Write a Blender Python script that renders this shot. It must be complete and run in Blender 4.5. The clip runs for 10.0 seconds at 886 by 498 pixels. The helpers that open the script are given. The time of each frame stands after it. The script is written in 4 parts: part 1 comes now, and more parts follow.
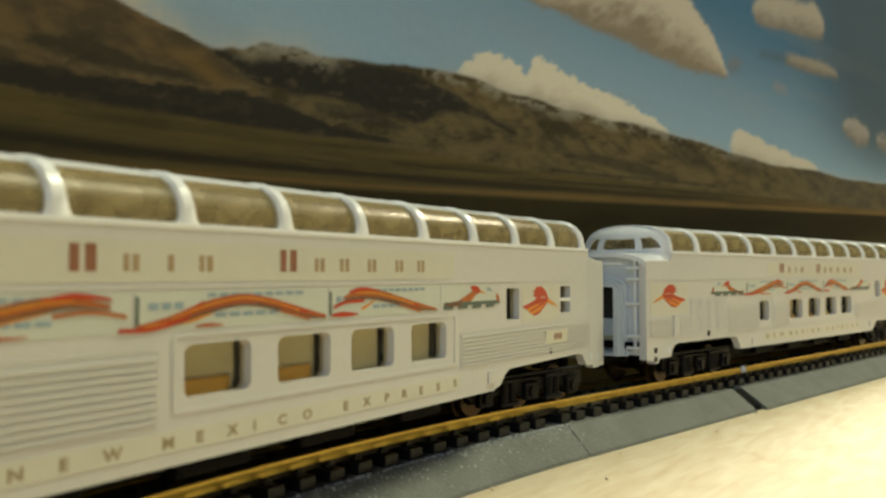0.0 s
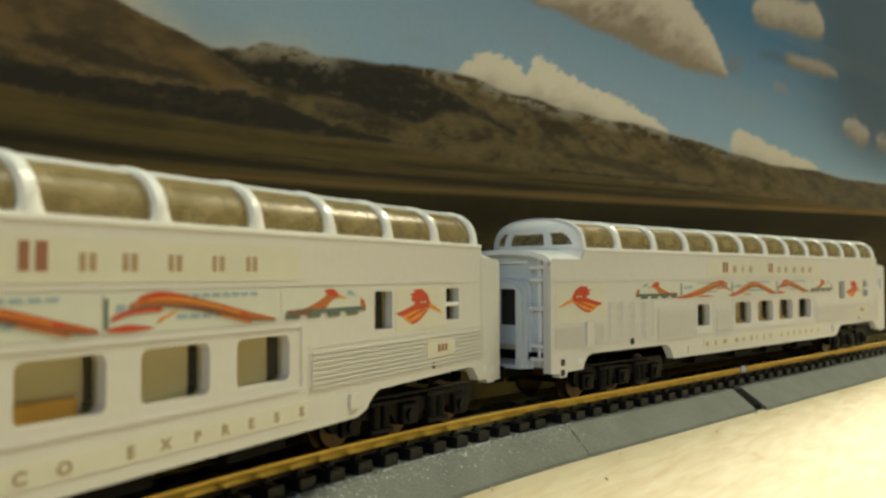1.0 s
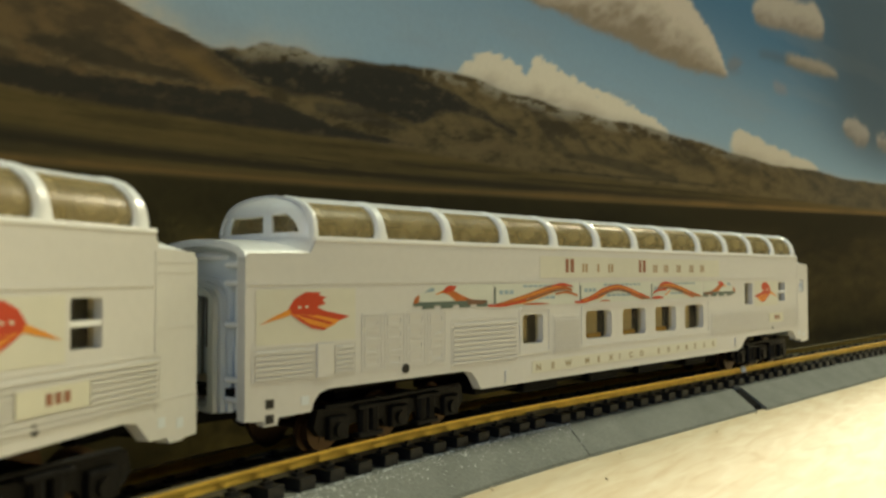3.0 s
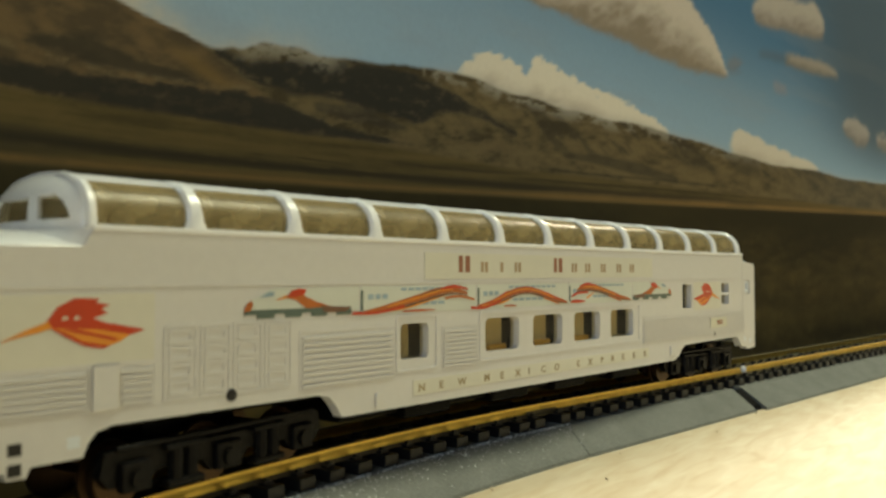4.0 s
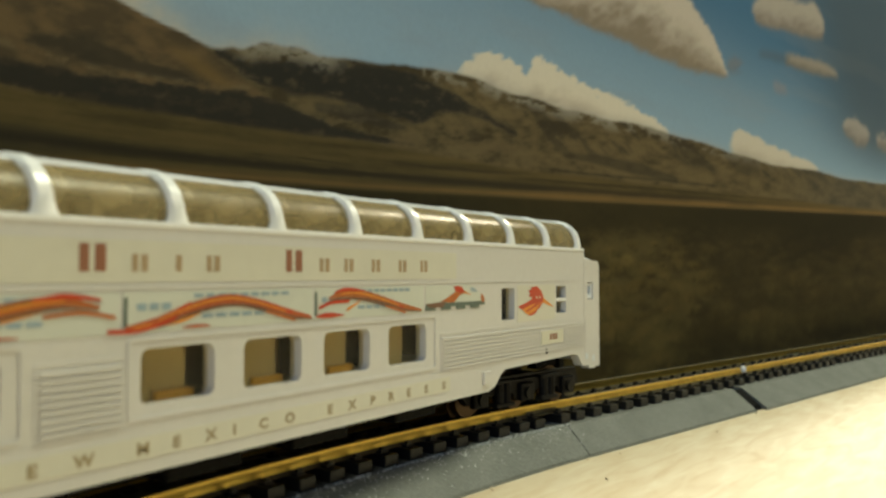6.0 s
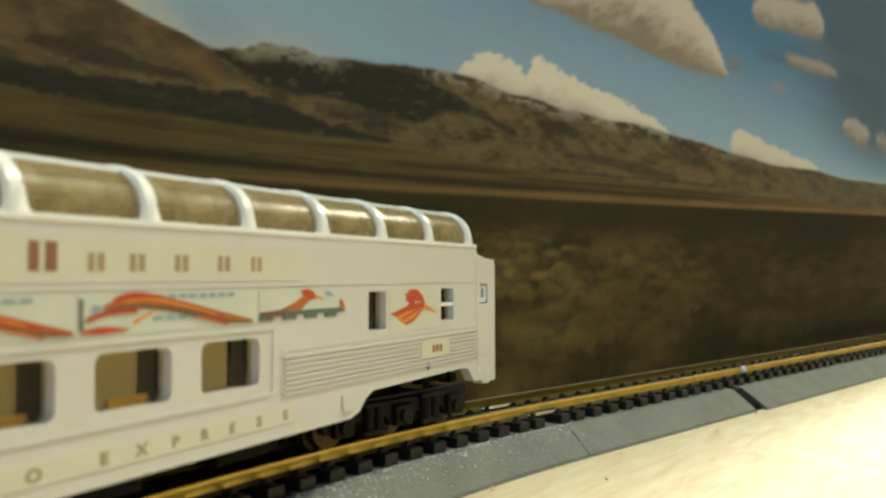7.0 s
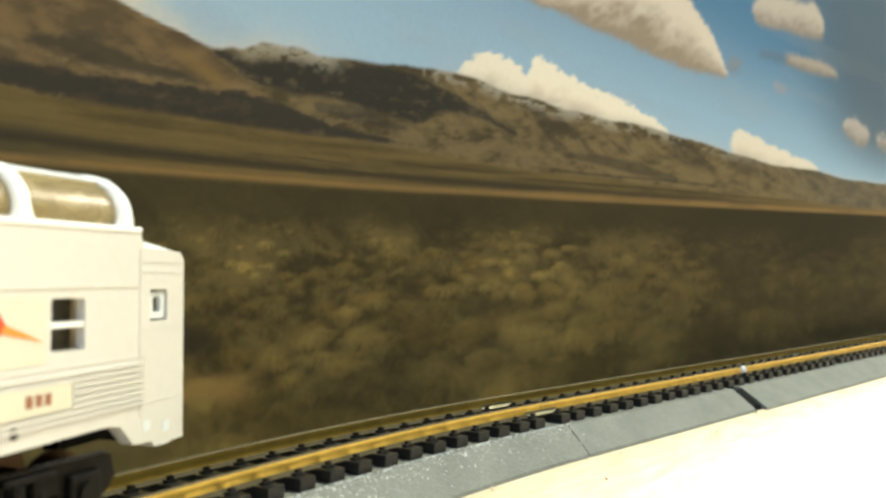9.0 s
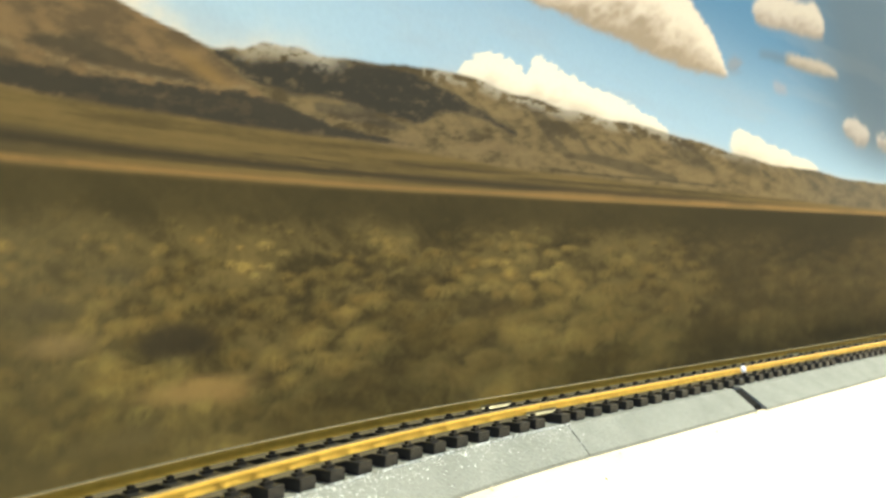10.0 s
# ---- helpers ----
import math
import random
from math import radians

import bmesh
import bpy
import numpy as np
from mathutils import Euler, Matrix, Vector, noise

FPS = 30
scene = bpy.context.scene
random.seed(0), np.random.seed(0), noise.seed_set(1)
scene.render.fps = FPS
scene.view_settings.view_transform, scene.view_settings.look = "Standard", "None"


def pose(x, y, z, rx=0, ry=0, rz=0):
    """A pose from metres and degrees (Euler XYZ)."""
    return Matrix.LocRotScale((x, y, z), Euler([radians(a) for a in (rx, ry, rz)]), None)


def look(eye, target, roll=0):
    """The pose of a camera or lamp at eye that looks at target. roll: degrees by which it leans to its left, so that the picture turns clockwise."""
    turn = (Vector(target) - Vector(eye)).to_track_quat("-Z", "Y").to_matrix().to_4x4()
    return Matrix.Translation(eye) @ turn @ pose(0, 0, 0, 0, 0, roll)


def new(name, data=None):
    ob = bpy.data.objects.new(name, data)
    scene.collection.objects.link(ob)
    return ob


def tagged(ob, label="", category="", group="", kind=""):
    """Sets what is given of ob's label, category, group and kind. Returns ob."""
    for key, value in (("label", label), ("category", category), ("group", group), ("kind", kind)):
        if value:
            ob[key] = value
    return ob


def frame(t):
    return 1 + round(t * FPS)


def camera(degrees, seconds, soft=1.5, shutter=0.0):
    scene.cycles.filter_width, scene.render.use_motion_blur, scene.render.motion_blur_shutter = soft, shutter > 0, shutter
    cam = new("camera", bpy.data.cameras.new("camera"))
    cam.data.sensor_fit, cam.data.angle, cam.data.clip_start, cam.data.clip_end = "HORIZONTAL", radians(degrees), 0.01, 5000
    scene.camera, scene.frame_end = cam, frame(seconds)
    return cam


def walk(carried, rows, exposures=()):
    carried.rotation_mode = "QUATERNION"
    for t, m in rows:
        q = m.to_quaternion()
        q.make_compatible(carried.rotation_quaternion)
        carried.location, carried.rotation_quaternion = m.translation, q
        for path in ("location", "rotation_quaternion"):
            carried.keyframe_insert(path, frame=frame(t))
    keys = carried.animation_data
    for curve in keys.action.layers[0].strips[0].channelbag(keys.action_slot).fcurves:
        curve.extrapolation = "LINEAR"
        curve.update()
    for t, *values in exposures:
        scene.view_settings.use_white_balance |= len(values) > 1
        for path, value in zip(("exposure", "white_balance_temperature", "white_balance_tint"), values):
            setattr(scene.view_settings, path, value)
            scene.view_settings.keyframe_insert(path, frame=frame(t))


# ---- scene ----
import collections

# The layout in millimetres; everything is scaled to metres when it is linked.
MM = 0.001
RAIL = 7.5            # top of the rails above the table top
RADIUS = 312.25       # curve of the track
APEX = (72.17, 75.48) # where the curve runs along x
BEND = math.asin((122.0 - APEX[0]) / RADIUS)
S_END = APEX[0] + RADIUS * BEND


def track(s):
    """Centre line of the track at the length s: x, y and heading."""
    if s < S_END:
        a = (s - APEX[0]) / RADIUS
        return APEX[0] + RADIUS * math.sin(a), APEX[1] - RADIUS * (1 - math.cos(a)), -a
    x, y = APEX[0] + RADIUS * math.sin(BEND), APEX[1] - RADIUS * (1 - math.cos(BEND))
    return x + (s - S_END) * math.cos(BEND), y - (s - S_END) * math.sin(BEND), -BEND


def beside(s, off, z=0.0):
    """A point off to the far side of the track at the length s."""
    x, y, h = track(s)
    return Vector((x - math.sin(h) * off, y + math.cos(h) * off, z))


# camera: stands still on the table, inside the curve
cam = camera(56.0, 10.0, soft=2.5)
cam.data.dof.use_dof, cam.data.dof.focus_distance, cam.data.dof.aperture_fstop = True, 0.135, 42.0
EYE = Vector((0, 0, 28.64)) * MM
yaw, tilt = radians(54.663), radians(1.7315)
AHEAD = Vector((math.sin(yaw) * math.cos(tilt), math.cos(yaw) * math.cos(tilt), math.sin(tilt)))
STAND = look(EYE, EYE + AHEAD, roll=-0.08)
walk(cam, [(0.0, STAND), (10.0, STAND)],
     exposures=[(0.0, -0.10, 6450, 10), (5.0, -0.10, 6350, 10), (5.7, -0.06, 6250, 10), (6.8, 0.14, 6150, 11), (7.5, 0.27, 6000, 12), (8.0, 0.44, 5900, 13), (8.5, 0.74, 5850, 16), (9.0, 1.08, 5800, 17), (9.5, 1.54, 5900, 18), (10.0, 1.74, 5900, 17)])

# light: warm ceiling lights over the table and beyond its far end, and cool light from the side through an added,
# unseen window
world = bpy.data.worlds.new("room")
scene.world = world
world.use_nodes = True
world.node_tree.nodes["Background"].inputs[0].default_value = (0.8, 0.85, 1.0, 1)
world.node_tree.nodes["Background"].inputs[1].default_value = 0.02


def area_lamp(name, eye, target, w, h, watts, colour):
    data = bpy.data.lights.new(name, "AREA")
    data.shape, data.size, data.size_y, data.energy, data.color = "RECTANGLE", w, h, watts, colour
    ob = new(name, data)
    ob.matrix_world = look(eye, target)
    return ob


area_lamp("ceiling_lamp", (0.62, -0.27, 1.05), (0.62, -0.27, 0.0), 0.5, 0.35, 13.0, (0.935, 0.94, 0.645))
area_lamp("far_lamp", (1.30, 0.10, 0.75), (0.15, 0.03, 0.0), 0.10, 0.10, 15.0, (1.0, 0.90, 0.64))
area_lamp("cool_side_light", (-2.17, -1.0, 0.95), (0.1, 0.06, 0.0), 0.9, 0.9, 15.0, (0.62, 0.80, 1.0))


# ---- materials ----
def material(name):
    m = bpy.data.materials.new(name)
    m.use_nodes = True
    return m, m.node_tree.nodes, m.node_tree.links, m.node_tree.nodes["Principled BSDF"]


def surface(name, colour, rough=0.5, metal=0.0, grain=400.0, vary=0.12, bump=0.0, bump_scale=1500.0, stain=60.0, spec=0.5):
    """A plain material with grain and wear at two scales."""
    m, n, l, b = material(name)
    co = n.new("ShaderNodeTexCoord")
    fine, wide = n.new("ShaderNodeTexNoise"), n.new("ShaderNodeTexNoise")
    fine.inputs["Scale"].default_value, wide.inputs["Scale"].default_value = grain, stain
    fine.inputs["Detail"].default_value = wide.inputs["Detail"].default_value = 5
    add = n.new("ShaderNodeMath")
    add.operation = "ADD"
    l.new(co.outputs["Object"], fine.inputs["Vector"]), l.new(co.outputs["Object"], wide.inputs["Vector"])
    l.new(fine.outputs["Fac"], add.inputs[0]), l.new(wide.outputs["Fac"], add.inputs[1])
    ramp = n.new("ShaderNodeMapRange")
    ramp.inputs["From Min"].default_value, ramp.inputs["From Max"].default_value = 0.6, 1.4
    ramp.inputs["To Min"].default_value, ramp.inputs["To Max"].default_value = 1 - vary, 1 + vary
    l.new(add.outputs[0], ramp.inputs["Value"])
    mul = n.new("ShaderNodeVectorMath")
    mul.operation = "SCALE"
    mul.inputs[0].default_value = colour
    l.new(ramp.outputs[0], mul.inputs["Scale"])
    l.new(mul.outputs[0], b.inputs["Base Color"])
    b.inputs["Roughness"].default_value, b.inputs["Metallic"].default_value = rough, metal
    b.inputs["Specular IOR Level"].default_value = spec
    if bump:
        t, bp = n.new("ShaderNodeTexNoise"), n.new("ShaderNodeBump")
        t.inputs["Scale"].default_value, t.inputs["Detail"].default_value = bump_scale, 4
        bp.inputs["Strength"].default_value, bp.inputs["Distance"].default_value = bump, 0.0004
        l.new(co.outputs["Object"], t.inputs["Vector"])
        l.new(t.outputs["Fac"], bp.inputs["Height"]), l.new(bp.outputs[0], b.inputs["Normal"])
    return m


def glass(name, colour, rough, clear, mottle=0.25):
    """Thin moulded clear plastic: part clear, part hazy."""
    m, n, l, b = material(name)
    b.inputs["Base Color"].default_value = (*colour, 1)
    b.inputs["Roughness"].default_value = rough
    tr, mix, no, ra = (n.new("ShaderNode" + k) for k in ("BsdfTransparent", "MixShader", "TexNoise", "MapRange"))
    tr.inputs[0].default_value = (0.92, 0.88, 0.76, 1)
    no.inputs["Scale"].default_value = 350
    no.inputs["Detail"].default_value = 6
    ra.inputs["From Min"].default_value, ra.inputs["From Max"].default_value = 0.3, 0.7
    ra.inputs["To Min"].default_value, ra.inputs["To Max"].default_value = clear + mottle * (1 - clear), clear - mottle * (1 - clear)
    l.new(n.new("ShaderNodeTexCoord").outputs["Object"], no.inputs["Vector"])
    l.new(no.outputs["Fac"], ra.inputs["Value"]), l.new(ra.outputs[0], mix.inputs[0])
    l.new(b.outputs[0], mix.inputs[1]), l.new(tr.outputs[0], mix.inputs[2])
    l.new(mix.outputs[0], n["Material Output"].inputs["Surface"])
    return m


WHITE = surface("white_plastic", (0.655, 0.645, 0.63), 0.36, grain=900, vary=0.04, bump=0.05, bump_scale=2500)
# brighter, bluer copy of the white: highlights of roof and ribs put into colour
TRIM = surface("highlit_white", (0.87, 0.885, 0.90), 0.22, grain=900, vary=0.05, bump=0.12, bump_scale=1600)
# grey raised towards blue: the cool light on the car ends is in it
GREY = surface("grey_plastic_cool_lit", (0.70, 0.75, 0.80), 0.45, vary=0.06)
BLACK = surface("black_plastic", (0.003, 0.0028, 0.0026), 0.6, vary=0.3, bump=0.2, spec=0.09)
TRUCK = surface("worn_black_plastic", (0.004, 0.0036, 0.0033), 0.45, vary=0.4, bump=0.3, spec=0.16)
TIE = surface("black_tie_plastic", (0.007, 0.007, 0.0075), 0.42, vary=0.3, bump=0.3, bump_scale=2500)
BRASS = surface("brass", (0.79, 0.56, 0.12), 0.40, 0.92, vary=0.15, grain=700, stain=120)
TIN = surface("dull_tin", (0.20, 0.18, 0.12), 0.45, 0.9, vary=0.2)
TARNISH = surface("tarnished_rail_top", (0.13, 0.105, 0.055), 0.68, 0.35, vary=0.25, grain=700, stain=150)
STEEL = surface("worn_bronze", (0.07, 0.042, 0.02), 0.4, 0.8, vary=0.2)
FILM = surface("decal_film", (0.66, 0.648, 0.56), 0.35, vary=0.05)
FILM_W = surface("printed_white", (0.67, 0.655, 0.54), 0.35, vary=0.06)
RUST = surface("lettering_red_brown", (0.30, 0.125, 0.07), 0.5, vary=0.12)
GOLD = surface("lettering_tan", (0.40, 0.29, 0.17), 0.5, vary=0.12)
DULL = surface("lettering_dull_gold", (0.36, 0.29, 0.17), 0.5, vary=0.15)
WASH = surface("printed_pale_blue_white", (0.63, 0.655, 0.595), 0.35, vary=0.06)
EMBER = surface("decal_brown_orange", (0.46, 0.13, 0.022), 0.4, vary=0.25, grain=700)
UMBER = surface("decal_umber", (0.17, 0.085, 0.05), 0.4, vary=0.2)
RED = surface("decal_red", (0.53, 0.05, 0.011), 0.4, vary=0.1)
ORANGE = surface("decal_orange", (0.76, 0.29, 0.028), 0.4, vary=0.1)
SWOOSH = surface("decal_red_orange", (0.48, 0.10, 0.022), 0.4, vary=0.2, grain=700)
TEAL = surface("decal_grey_green", (0.10, 0.14, 0.12), 0.4, vary=0.2)
PALE = surface("decal_pale_blue", (0.30, 0.40, 0.47), 0.4, vary=0.2, grain=900)
# plastic of the car ends with the cool side light put into its colour
END = surface("end_plastic_cool_lit", (0.64, 0.69, 0.74), 0.5, vary=0.08)
# the shade inside openings, put into one near-black colour
DARK = surface("opening_shade", (0.012, 0.011, 0.010), 0.6, vary=0.2)
BEIGE = surface("interior_beige", (0.50, 0.45, 0.33), 0.5, vary=0.1)
YELLOW = surface("interior_yellow", (0.58, 0.34, 0.04), 0.45, vary=0.1)
PANE = glass("clear_window_plastic", (0.5, 0.47, 0.38), 0.12, 0.95)
DOME = glass("hazy_dome_plastic", (0.46, 0.37, 0.19), 0.30, 0.66, 0.45)
ROOM = surface("wall_paint", (0.17, 0.168, 0.16), 0.8, grain=30, stain=2, vary=0.05)
BOARDS = surface("floor_carpet", (0.16, 0.14, 0.12), 0.95, grain=200, stain=3, vary=0.2)


def foam_material():
    """Grey ballast foam: coarse cells with glints on the broken surface."""
    m, n, l, b = material("grey_foam")
    co = n.new("ShaderNodeTexCoord")
    vo, no, ra, bp, mx = (n.new("ShaderNode" + k) for k in ("TexVoronoi", "TexNoise", "ValToRGB", "Bump", "Mix"))
    vo.inputs["Scale"].default_value, no.inputs["Scale"].default_value = 2400, 160
    no.inputs["Detail"].default_value = 6
    l.new(co.outputs["Object"], vo.inputs["Vector"]), l.new(co.outputs["Object"], no.inputs["Vector"])
    ra.color_ramp.elements[0].position, ra.color_ramp.elements[1].position = 0.3, 0.75
    ra.color_ramp.elements[0].color, ra.color_ramp.elements[1].color = (0.180, 0.188, 0.168, 1), (0.245, 0.252, 0.228, 1)
    l.new(no.outputs["Fac"], ra.inputs[0])
    mx.data_type, mx.blend_type = "RGBA", "MULTIPLY"
    mx.inputs[0].default_value = 0.3
    l.new(ra.outputs[0], mx.inputs[6]), l.new(vo.outputs["Distance"], mx.inputs[7])
    l.new(mx.outputs[2], b.inputs["Base Color"])
    bp.inputs["Strength"].default_value, bp.inputs["Distance"].default_value = 0.45, 0.0003
    l.new(vo.outputs["Distance"], bp.inputs["Height"]), l.new(bp.outputs[0], b.inputs["Normal"])
    b.inputs["Roughness"].default_value = 0.62
    return m


def plywood_material():
    m, n, l, b = material("pale_plywood")
    co, mp, no, fine, ra, bp = (n.new("ShaderNode" + k) for k in ("TexCoord", "Mapping", "TexNoise", "TexNoise", "ValToRGB", "Bump"))
    mp.inputs["Scale"].default_value = (14, 60, 60)
    mp.inputs["Rotation"].default_value = (0, 0, 0.25)
    l.new(co.outputs["Object"], mp.inputs[0]), l.new(mp.outputs[0], no.inputs["Vector"])
    no.inputs["Scale"].default_value, no.inputs["Detail"].default_value, no.inputs["Distortion"].default_value = 6.5, 10, 0.6
    ra.color_ramp.elements[0].position, ra.color_ramp.elements[1].position = 0.25, 0.75
    ra.color_ramp.elements[0].color, ra.color_ramp.elements[1].color = (0.70, 0.54, 0.33, 1), (0.89, 0.79, 0.60, 1)
    l.new(no.outputs["Fac"], ra.inputs[0]), l.new(ra.outputs[0], b.inputs["Base Color"])
    fine.inputs["Scale"].default_value = 700
    l.new(mp.outputs[0], fine.inputs["Vector"])
    bp.inputs["Strength"].default_value, bp.inputs["Distance"].default_value = 0.15, 0.0003
    l.new(fine.outputs["Fac"], bp.inputs["Height"]), l.new(bp.outputs[0], b.inputs["Normal"])
    b.inputs["Roughness"].default_value = 0.55
    return m


def print_material():
    """Matt printed photograph: the inks come from the mesh, with a fine paper grain over them."""
    m, n, l, b = material("printed_photograph")
    at, no, ra, mu = (n.new("ShaderNode" + k) for k in ("VertexColor", "TexNoise", "MapRange", "VectorMath"))
    at.layer_name = "ink"
    no.inputs["Scale"].default_value, no.inputs["Detail"].default_value = 900, 4
    l.new(n.new("ShaderNodeTexCoord").outputs["Object"], no.inputs["Vector"])
    ra.inputs["To Min"].default_value, ra.inputs["To Max"].default_value = 0.95, 1.05
    l.new(no.outputs["Fac"], ra.inputs["Value"])
    mu.operation = "SCALE"
    l.new(at.outputs[0], mu.inputs[0]), l.new(ra.outputs[0], mu.inputs["Scale"])
    l.new(mu.outputs[0], b.inputs["Base Color"])
    b.inputs["Roughness"].default_value = 0.75
    b.inputs["Specular IOR Level"].default_value = 0.12
    return m


FOAM, PLY, PRINT = foam_material(), plywood_material(), print_material()


# ---- mesh helpers (in millimetres) ----
def part(name, bm, mat, parent=None, label="", smooth=False):
    """Links a bmesh as one mesh object."""
    bmesh.ops.scale(bm, vec=(MM, MM, MM), verts=bm.verts)
    bmesh.ops.recalc_face_normals(bm, faces=bm.faces)
    me = bpy.data.meshes.new(name)
    bm.to_mesh(me)
    bm.free()
    me.materials.append(mat)
    if smooth:
        me.shade_smooth()
        me.set_sharp_from_angle(angle=radians(40))
    return place(name, me, parent, label)


def place(name, me, parent=None, label="", m=None):
    ob = new(name, me)
    ob.parent = parent
    if m is not None:
        ob.matrix_basis = m
    return tagged(ob, label) if label else ob


def at(x, y, z, rz=0.0):
    return pose(x * MM, y * MM, z * MM, 0, 0, rz)


def box(bm, x0, x1, y0, y1, z0, z1, bevel=0.0):
    vs = [bm.verts.new(c) for c in ((x0, y0, z0), (x1, y0, z0), (x1, y1, z0), (x0, y1, z0), (x0, y0, z1), (x1, y0, z1), (x1, y1, z1), (x0, y1, z1))]
    fs = [bm.faces.new([vs[i] for i in f]) for f in ((0, 3, 2, 1), (4, 5, 6, 7), (0, 1, 5, 4), (1, 2, 6, 5), (2, 3, 7, 6), (3, 0, 4, 7))]
    if bevel:
        es = list({e for f in fs for e in f.edges})
        bmesh.ops.bevel(bm, geom=es, offset=bevel, segments=2, profile=0.5, affect="EDGES")
    return bm


def rod(bm, a, b, r, n=8):
    a, b = Vector(a), Vector(b)
    q = (b - a).to_track_quat("Z", "Y").to_matrix().to_4x4()
    m = Matrix.Translation((a + b) / 2) @ q
    bmesh.ops.create_cone(bm, cap_ends=True, segments=n, radius1=r, radius2=r, depth=(b - a).length, matrix=m)
    return bm


def rounded(x0, z0, x1, z1, r, n=4):
    out = []
    for cx, cz, a0 in ((x1 - r, z1 - r, 0), (x0 + r, z1 - r, 90), (x0 + r, z0 + r, 180), (x1 - r, z0 + r, 270)):
        out += [(cx + r * math.cos(radians(a0 + 90 * i / n)), cz + r * math.sin(radians(a0 + 90 * i / n))) for i in range(n + 1)]
    return out


def plate(bm, loops, y0, y1):
    """A plate in the x-z plane between y0 and y1; the first loop is its outline, the others are openings through it."""
    flat = bmesh.new()
    rings = []
    for loop in loops:
        vs = [flat.verts.new((x, 0, z)) for x, z in loop]
        for i, v in enumerate(vs):
            flat.edges.new((v, vs[i - 1]))
        rings.append(vs)
    bmesh.ops.triangle_fill(flat, use_beauty=True, use_dissolve=False, edges=flat.edges[:])
    flat.verts.index_update()
    sides = [[bm.verts.new((v.co.x, y, v.co.z)) for v in flat.verts] for y in (y0, y1)]
    for f in flat.faces:
        for side in sides:
            bm.faces.new([side[v.index] for v in f.verts])
    for ring in rings:
        for i, v in enumerate(ring):
            a, b = v.index, ring[i - 1].index
            bm.faces.new((sides[0][a], sides[0][b], sides[1][b], sides[1][a]))
    flat.free()
    return bm


def sweep(bm, profile, s0, s1, step, skew0=0.0, skew1=0.0):
    """Sweeps a closed profile of (off, z) along the track. The skews slant the two ends."""
    n = max(2, int((s1 - s0) / step) + 1)
    rings = []
    for i in range(n):
        k = i / (n - 1)
        ring = []
        for off, z in profile:
            s = (s0 + skew0 * off) * (1 - k) + (s1 + skew1 * off) * k
            ring.append(bm.verts.new(beside(s, off, z)))
        rings.append(ring)
    m = len(profile)
    for a, b in zip(rings, rings[1:]):
        for i in range(m):
            bm.faces.new((a[i], a[(i + 1) % m], b[(i + 1) % m], b[i]))
    bm.faces.new(rings[0]), bm.faces.new(rings[-1][::-1])
    return bm


# ---- the room and the table ----
def room():
    def slab(name, x0, x1, y0, y1, z0, z1, mat, label):
        ob = part(name, box(bmesh.new(), x0, x1, y0, y1, z0, z1), mat)
        tagged(ob, label, name.split("_")[0], kind="structure")
    slab("floor", -2200, 2600, -2400, 1000, -1000, -900, BOARDS, "dark carpeted floor of the hobby room")
    slab("ceiling", -2200, 2600, -2400, 1000, 1500, 1600, ROOM, "plain off-white room ceiling")
    slab("wall_north", -2200, 2600, 1000, 1100, -1000, 1600, ROOM, "plain off-white wall behind the layout")
    slab("wall_south", -2200, 2600, -2500, -2400, -1000, 1600, ROOM, "plain off-white room wall")
    hole = [(-1480, 470), (-520, 470), (-520, 1430), (-1480, 1430)]
    bm = plate(bmesh.new(), [[(-2400, -900), (1000, -900), (1000, 1500), (-2400, 1500)], hole], 2200, 2300)
    bmesh.ops.rotate(bm, cent=(0, 0, 0), matrix=Matrix.Rotation(radians(90), 3, "Z"), verts=bm.verts)
    tagged(part("wall_west", bm, ROOM), "plain off-white room wall with a window opening", "wall", kind="structure")
    # unseen window frame, added to give the cool side light an opening
    bm = plate(bmesh.new(), [hole, [(-1430, 520), (-570, 520), (-570, 1380), (-1430, 1380)]], 2205, 2290)
    bmesh.ops.rotate(bm, cent=(0, 0, 0), matrix=Matrix.Rotation(radians(90), 3, "Z"), verts=bm.verts)
    tagged(part("added_window", bm, TRIM), "unseen white window frame, added round the cool side light", "window", kind="structure")
    lamp = tagged(new("ceiling_light"), "white rectangular ceiling light over the layout table", "lamp")
    part("lamp_housing", box(bmesh.new(), 340, 900, -470, -70, 1056, 1095, 3.0), TRIM, lamp)
    for x in (420, 820):
        part("hanging_rod", rod(bmesh.new(), (x, -270, 1090), (x, -270, 1500), 6), TRIM, lamp)
    lamp = tagged(new("hanging_lamp"), "small white hanging lamp beyond the end of the layout", "lamp")
    bm = box(bmesh.new(), -65, 65, -65, 65, 8, 40, 3.0)
    head = part("lamp_housing", bm, TRIM, lamp)
    head.matrix_basis = look((1.30, 0.10, 0.75), (0.15, 0.03, 0.0))
    part("hanging_rod", rod(bmesh.new(), (1318, 101, 765), (1318, 101, 1500), 5), TRIM, lamp)
    slab("wall_east", 2600, 2700, -2500, 1100, -1000, 1600, ROOM, "plain off-white room wall")


